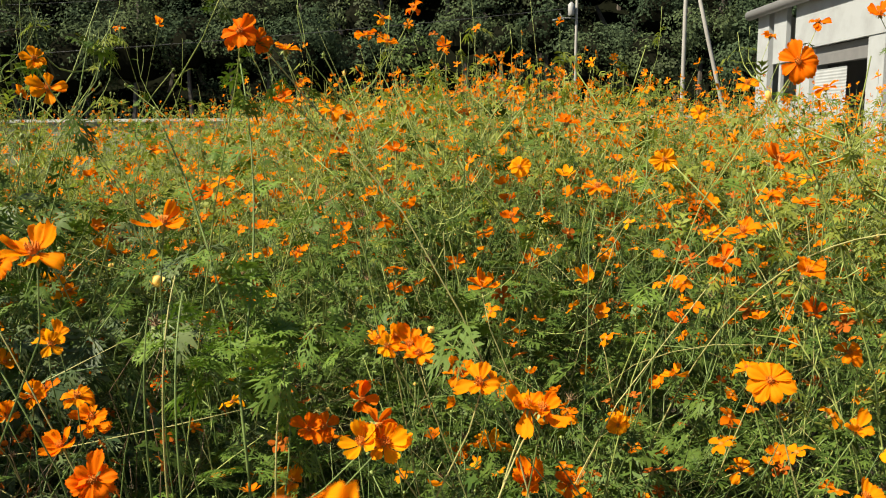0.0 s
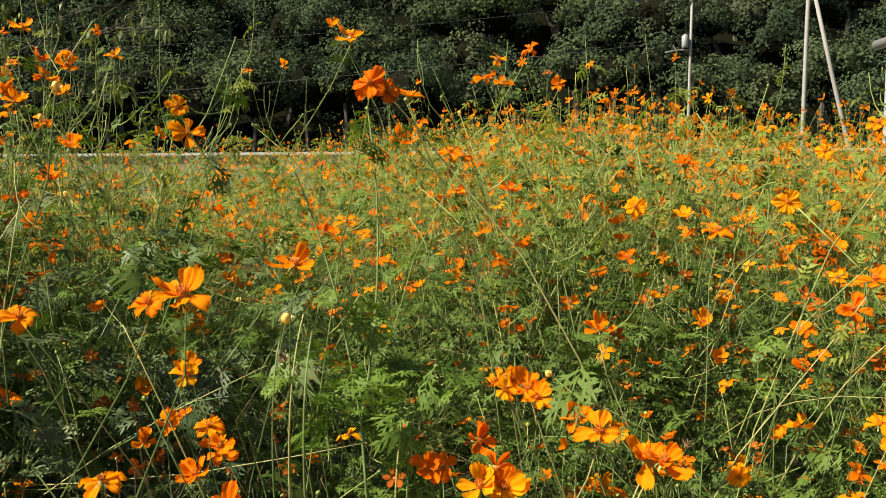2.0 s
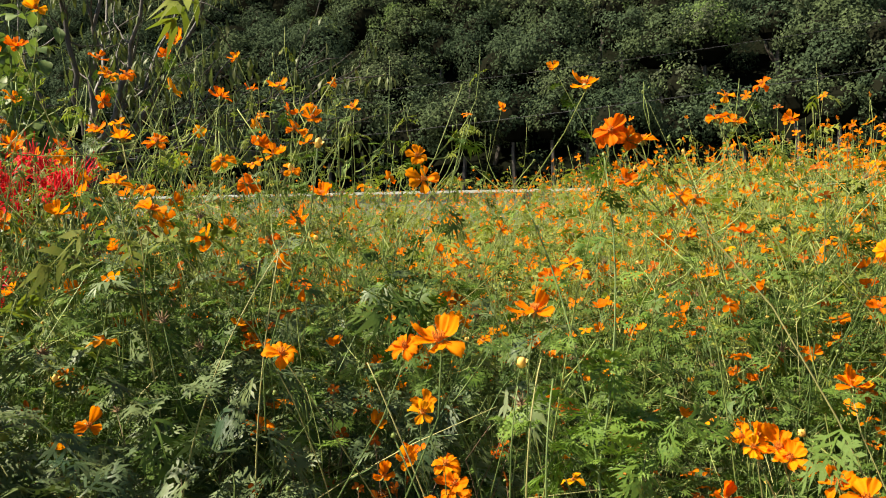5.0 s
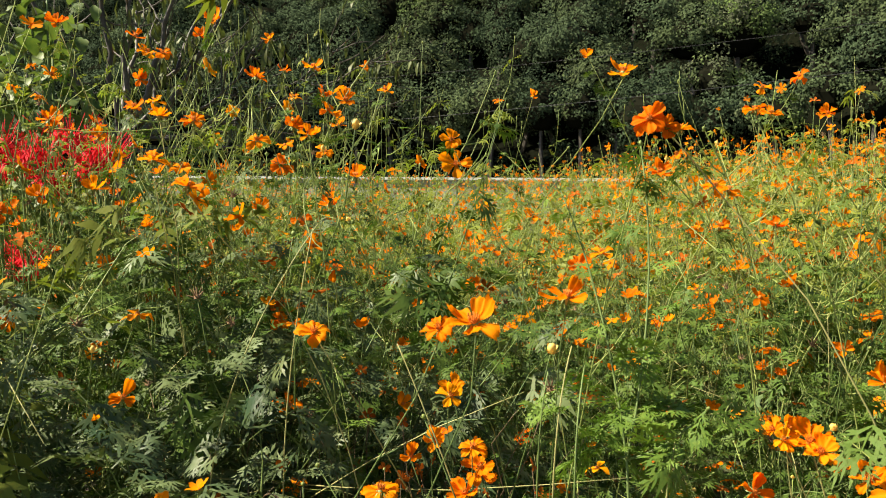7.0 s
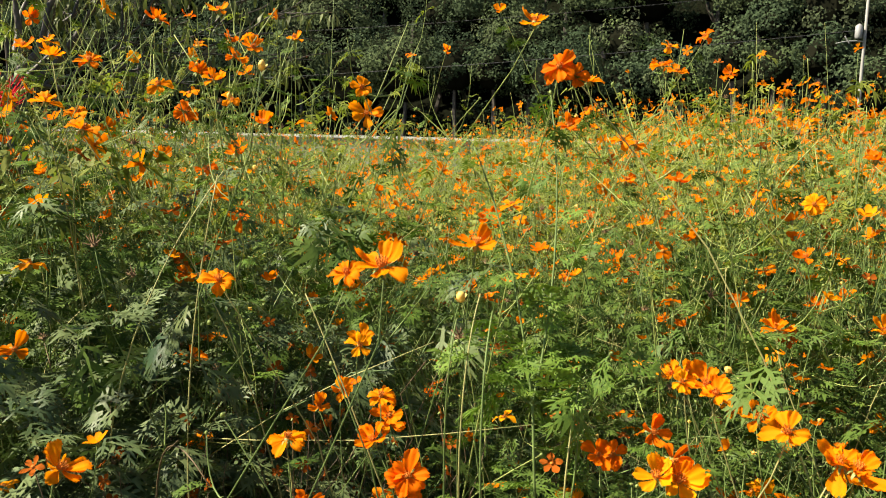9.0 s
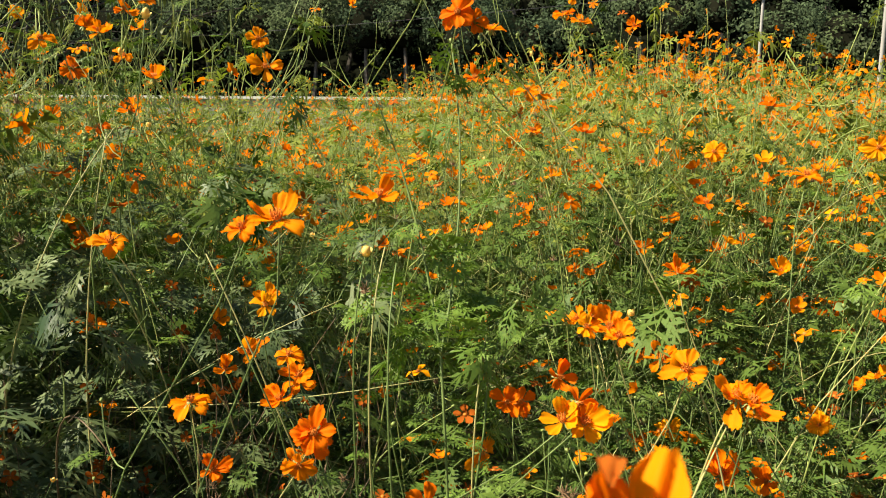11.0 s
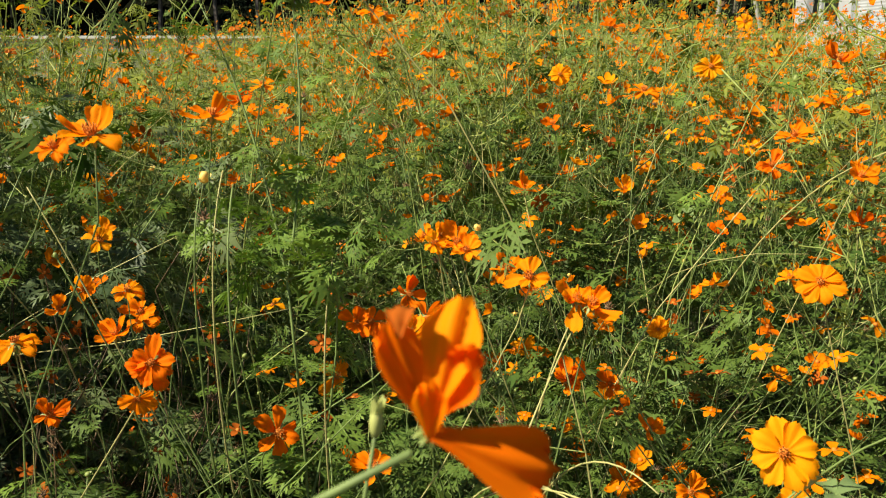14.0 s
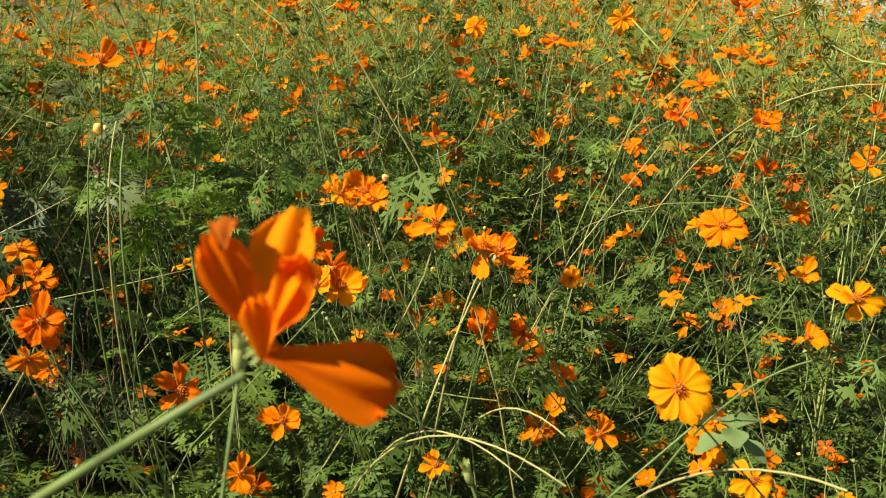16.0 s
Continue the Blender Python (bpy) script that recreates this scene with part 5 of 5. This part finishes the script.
# ---- red lilies ----
def build_lily(x, y, z, seed):
    rng = np.random.default_rng(seed)
    g = float(ground_z(x, y))
    ob = thing("red_spider_lily", "red spider lily with curled petals and long stamens", "flower", "red spider lilies", m=Matrix.Translation((x, y, g - 0.01)))
    p = Pile()
    p.put(tube(arc((0, 0, 0), (0, 0, z - g), (0.02, 0.01, 0), 6), 0.004, 6))
    part("stem", p.mesh("stem", [STEM]), ob)
    p = Pile()
    for i in range(7):
        a = i * 2 * math.pi / 7 + rng.uniform(0, 0.4)
        d = np.array([math.cos(a), math.sin(a), 0.35])
        for k in range(6):
            w = Vector(d * 0.03 + rng.normal(0, 0.03, 3) + np.array([0, 0, 0.008])).normalized()
            p.put(petal(0.050, 0.006, 0.5, 1.3, 5, 2, 0.0), Matrix.Translation(Vector(d * 0.015)) @ w.to_track_quat("Y", "Z").to_matrix().to_4x4())
        for k in range(6):
            e = d * 0.085 + rng.normal(0, 0.026, 3) + np.array([0, 0, 0.035])
            p.put(tube(arc(d * 0.02, e, (0, 0, -0.012), 5), 0.0011, 3))
    tagged(part("umbel", p.mesh("umbel", [RED]), ob, Matrix.Translation((0, 0, z - g))), kind="stuff")


_r = np.random.default_rng(31)
for _i in range(12):
    _a, _d = radians(_r.uniform(46.0, 53)), _r.uniform(3.0, 3.4)
    build_lily(-_d * math.sin(_a), _d * math.cos(_a), 1.38 + _r.uniform(-0.07, 0.10) * (1 if _a > 0.83 else 0.4), 900 + _i)
for _i in range(2):
    _a, _d = radians(_r.uniform(49, 52)), _r.uniform(3.1, 3.4)
    build_lily(-_d * math.sin(_a), _d * math.cos(_a), 1.06 + _r.uniform(-0.06, 0.06), 930 + _i)


# ---- tree with long hanging leaves, and a broad-leaved shrub ----
def build_tree():
    rng = np.random.default_rng(41)
    bx, by = -4.92, 5.02
    g = float(ground_z(bx, by))
    ob = thing("fruit_tree", "spreading fruit tree with bare dark limbs and long hanging leaves", "tree", m=Matrix.Translation((bx, by, g - 0.02)))
    fork = np.array([0.02, 0.0, 1.62 - g])
    p = Pile()
    p.put(tube([(-0.03, 0, 0), (0.02, 0, 0.55), (-0.02, 0.02, 1.1), fork], [0.12, 0.10, 0.09, 0.085], 9))
    part("trunk", p.mesh("trunk", [BARK]), ob)
    ends, twigs = [], Pile()
    # where each limb ends, from the fork: across, away, up; its bow; its thickness
    for (ox, oy, oz), bow, r in (((-0.62, -0.45, 1.35), 0.10, 0.034), ((-0.15, -0.15, 1.75), 0.05, 0.030), ((0.10, 0.10, 1.80), -0.06, 0.026),
                                 ((0.42, 0.25, 1.55), 0.12, 0.032), ((0.75, 0.50, 1.35), 0.16, 0.034), ((0.95, 0.55, 0.85), 0.16, 0.020),
                                 ((1.30, 0.80, 0.70), 0.12, 0.018), ((1.55, 0.85, 0.25), 0.10, 0.014), ((1.75, 1.05, 0.75), 0.10, 0.014), ((-1.0, -0.7, 0.9), 0.10, 0.024),
                                 ((0.3, 0.9, 1.6), 0.10, 0.026), ((-0.5, 0.8, 1.5), 0.05, 0.026)):
        line = arc(fork + rng.normal(0, 0.02, 3), fork + np.array([ox, oy, oz]), (0.3 * bow, 0, -bow), 10, 0.018, rng)
        p = Pile()
        p.put(tube(line, np.linspace(r, 0.3 * r, 10), 7))
        part("limb", p.mesh("limb", [BARK]), ob)
        ends += [line[k] for k in (7, 8, 9)]
        for j in range(11):
            i = int(rng.integers(3, 10))
            way = np.array([ox, oy, oz]) / 1.6
            t = line[i] + way * rng.uniform(0.1, 0.45) + np.array([rng.normal(0, 0.26), rng.normal(0, 0.26), rng.normal(0.05, 0.22)])
            tl = arc(line[i], t, rng.normal(0, 0.045, 3), 6, 0.008, rng)
            twigs.put(tube(tl, np.linspace(0.0075, 0.003, 6), 4))
            ends += [tl[k] for k in range(2, 6)]
    tagged(part("twig", twigs.mesh("twig", [BARK]), ob), kind="stuff")
    leaves = Pile()
    for q in ends:
        for _ in range(int(rng.integers(0, 5))):
            ln = rng.uniform(0.07, 0.14)
            az, down = rng.uniform(0, 6.28), rng.uniform(0.6, 1.5)
            w = Vector((math.cos(az) * math.cos(down), math.sin(az) * math.cos(down), -math.sin(down)))
            leaves.put(petal(ln, ln * 0.27, 0.0, 0.25, 3, 2, -0.12, 0.2, 1), Matrix.Translation(Vector(q) + Vector(rng.normal(0, 0.03, 3))) @ w.to_track_quat("Y", "Z").to_matrix().to_4x4())
    part("crown", leaves.mesh("crown", [LEAF_TREE]), ob)


build_tree()


def build_shrub(bx, by, h, seed):
    rng = np.random.default_rng(seed)
    g = float(ground_z(bx, by))
    ob = thing("broadleaf_shrub", "light green shrub with broad hanging leaves", "shrub", m=Matrix.Translation((bx, by, g - 0.02)))
    stems, leaves = Pile(), Pile()
    for i in range(9):
        az = rng.uniform(0, 6.28)
        line = arc((0, 0, 0), (0.38 * math.cos(az), 0.38 * math.sin(az), h * rng.uniform(0.6, 1.05)), (0, 0, 0.1), 8)
        stems.put(tube(line, np.linspace(0.014, 0.005, 8), 5))
        for _ in range(62):
            q = line[rng.integers(2, 8)] + rng.normal(0, 0.10, 3)
            ln = rng.uniform(0.06, 0.13)
            w = Vector((rng.normal(0, 1), rng.normal(0, 1), rng.uniform(-0.8, 0.25))).normalized()
            leaves.put(petal(ln, ln * 0.62, 0.05, 0.4, 4, 4, -0.1, 0.1, 1), Matrix.Translation(Vector(q)) @ w.to_track_quat("Y", "Z").to_matrix().to_4x4())
    part("stem", stems.mesh("stem", [STEM]), ob)
    part("foliage", leaves.mesh("foliage", [LEAF_BROAD]), ob)


build_shrub(-3.20, 2.80, 2.15, 61)
build_shrub(-3.75, 3.05, 2.5, 62)


# ---- weeds and loose stalks along the path ----
def build_weed(x, y, z, size, leaves, label, seed):
    rng = np.random.default_rng(seed)
    g = float(ground_z(x, y + 0.08))
    ob = thing("broadleaf_weed", label, "weed", m=Matrix.Translation((x, y + 0.08, g - 0.01)))
    p = Pile()
    p.put(tube(arc((0, 0, 0), (0, -0.08, z - g), (0.02, 0.02, 0), 8), np.linspace(0.0025, 0.0012, 8), 5))
    part("stem", p.mesh("stem", [STEM]), ob)
    for i in range(leaves):
        p = Pile()
        p.put(petal(size, size * 0.72, 0.05, 0.25, 6, 4, -0.10, 0.1, 1.0))
        az = i * 2 * math.pi / max(leaves, 3) + rng.uniform(0, 0.5)
        m = Matrix.Translation((0, -0.08, z - g - 0.01 * (i % 2))) @ Matrix.Rotation(az, 4, "Z") @ Matrix.Rotation(rng.uniform(-0.2, 0.35), 4, "X")
        part("leaf", p.mesh("leaf", [LEAF_WEED]), ob, m)


build_weed(0.42, 1.70, 0.93, 0.055, 2, "pale round-leaved weed among the cosmos", 1)
build_weed(0.33, 0.77, 0.84, 0.038, 5, "small weed with rounded green leaflets", 2)
build_weed(0.52, 0.80, 0.70, 0.050, 4, "small weed with rounded green leaflets", 3)


def build_stalk(a, b, sag, mat, label):
    """A long bare stalk from the ground through a to b."""
    a, b = np.array(a), np.array(b)
    way = a - b
    foot = a + np.array([way[0], abs(way[1]), 0]) * 1.4 + np.array([0, 0.25, 0])
    foot[2] = float(ground_z(foot[0], foot[1])) - 0.01
    q = np.linspace(0, 1, 18)[:, None]
    low = a + way * 0.9 + np.array([0, 0.05, -0.12])
    path = foot * (1 - q) ** 3 + low * 3 * q * (1 - q) ** 2 + (0.75 * a + 0.25 * b) * 3 * q ** 2 * (1 - q) + b * q ** 3
    path = path + np.asarray(sag) * 4 * q * (1 - q)
    p = Pile()
    p.put(tube(path - foot, np.linspace(0.0020, 0.0010, len(path)), 6))
    ob = thing("dry_stalk", label, "stalk", "bare stalks", m=Matrix.Translation(foot), data=p.mesh("dry_stalk", [mat]))
    return ob


for _a, _b, _s, _m, _l in (((0.01, 0.87, 0.84), (0.15, 0.72, 0.80), 0.004, STRAW, "pale dry flower stalk lying across the leaves"),
                           ((0.25, 0.72, 0.85), (0.33, 0.56, 0.89), 0.01, STRAW, "pale dry flower stalk lying across the leaves"),
                           ((0.30, 0.78, 0.89), (0.37, 0.71, 0.93), -0.01, STEM, "curved green stalk without its flower"),
                           ((0.10, 0.97, 0.82), (0.18, 0.87, 0.77), 0.0, STRAW, "brown dry flower stalk among the leaves"),
                           ((-0.31, 0.87, 1.00), (-0.32, 1.00, 1.10), 0.0, STEM, "upright pale stalk that has lost its flower"),
                           ((0.011, 0.964, 0.797), (0.130, 0.853, 0.726), 0.004, STRAW, "pale dry flower stalk lying across the leaves"),
                           ((-0.880, 1.110, 0.880), (-0.867, 1.238, 1.248), 0.0, STRAW, "long pale flower stalk leaning over the leaves"),
                           ((-0.566, 1.168, 0.858), (-0.692, 1.221, 1.058), 0.01, STRAW, "long pale flower stalk leaning over the leaves"),
                           ((-0.842, 1.014, 0.917), (-0.721, 0.975, 0.817), 0.01, TWIG, "brown dry flower stalk among the leaves"),
                           ((-0.377, 1.022, 0.984), (-0.369, 1.127, 1.098), 0.0, STRAW, "upright pale stalk that has lost its flower"),
                           ((-0.223, 0.980, 0.907), (-0.216, 1.084, 0.990), 0.0, STRAW, "upright pale stalk that has lost its flower"),
                           ((0.052, 1.002, 0.841), (0.095, 1.049, 0.908), 0.0, STRAW, "upright pale stalk that has lost its flower"),
                           ((-0.400, 1.031, 0.962), (-0.392, 1.087, 1.067), 0.0, STEM, "upright pale stalk that has lost its flower"),
                           ((0.591, 1.498, 1.098), (0.748, 1.310, 1.125), 0.01, STRAW, "long pale flower stalk leaning over the leaves"),
                           ((-1.020, 1.121, 0.983), (-0.908, 1.324, 1.252), 0.0, STRAW, "long pale flower stalk leaning over the leaves"),
                           ((0.03, 0.89, 0.85), (0.12, 1.12, 0.90), 0.01, STRAW, "upright pale stalk that has lost its flower")):
    build_stalk(_a, _b, (0, 0, _s), _m, _l)


def build_bud_plant(x, y, z, mesh, kind_name, scale, label, seed):
    """One stem with a closed head on top."""
    rng = np.random.default_rng(seed)
    base = Vector((x + rng.choice((-1, 1)) * rng.uniform(0.12, 0.35), y + 0.12, float(ground_z(x, y)) - 0.01))
    ob = thing("cosmos_plant", label, "flower", "budding cosmos stems", m=Matrix.Translation(base))
    top = Vector((x, y, z)) - base
    line = arc((0, 0, 0), top, (rng.normal(0, 0.05), 0.02, 0), 9, 0.008, rng)
    p = Pile()
    p.put(tube(line, np.linspace(0.0017, 0.0010, 9), 6))
    part("stem", p.mesh("stem", [STEM]), ob)
    part(kind_name, mesh, ob, turned(top, line[-1] - line[-2], 0, scale))
    for j in (2, 4, 5, 6):
        part("leaf", LEAF_MESHES[j % 5], ob, Matrix.Translation(Vector(line[j])) @ Matrix.Rotation(rng.uniform(0, 6.28), 4, "Z")
             @ Matrix.Rotation(rng.uniform(0, 0.7), 4, "X") @ Matrix.Scale(rng.uniform(0.06, 0.10), 4))


build_bud_plant(-0.42, 1.20, 1.07, BUDS[2], "bud", 1.0, "cosmos stem with a pale yellow opening bud", 1)
build_bud_plant(-0.40, 1.13, 1.03, SEED_MESH, "seed_head", 1.2, "cosmos stem with a dry brown seed head", 2)
build_bud_plant(-0.52, 0.95, 1.02, BUDS[1], "bud", 0.42, "cosmos stem with a closed green bud", 3)
build_bud_plant(-0.70, 0.98, 0.92, BUDS[1], "bud", 0.42, "cosmos stem with a closed green bud", 4)
build_bud_plant(-0.10, 1.02, 0.80, SEED_MESH, "seed_head", 1.1, "cosmos stem with a dry brown seed head", 5)
build_bud_plant(0.26, 0.69, 0.88, LONG_BUD, "bud", 1.15, "cosmos stem with a long closed pale bud", 6)
build_bud_plant(0.04, 0.52, 0.93, LONG_BUD, "bud", 1.0, "cosmos stem with a long closed pale bud", 7)
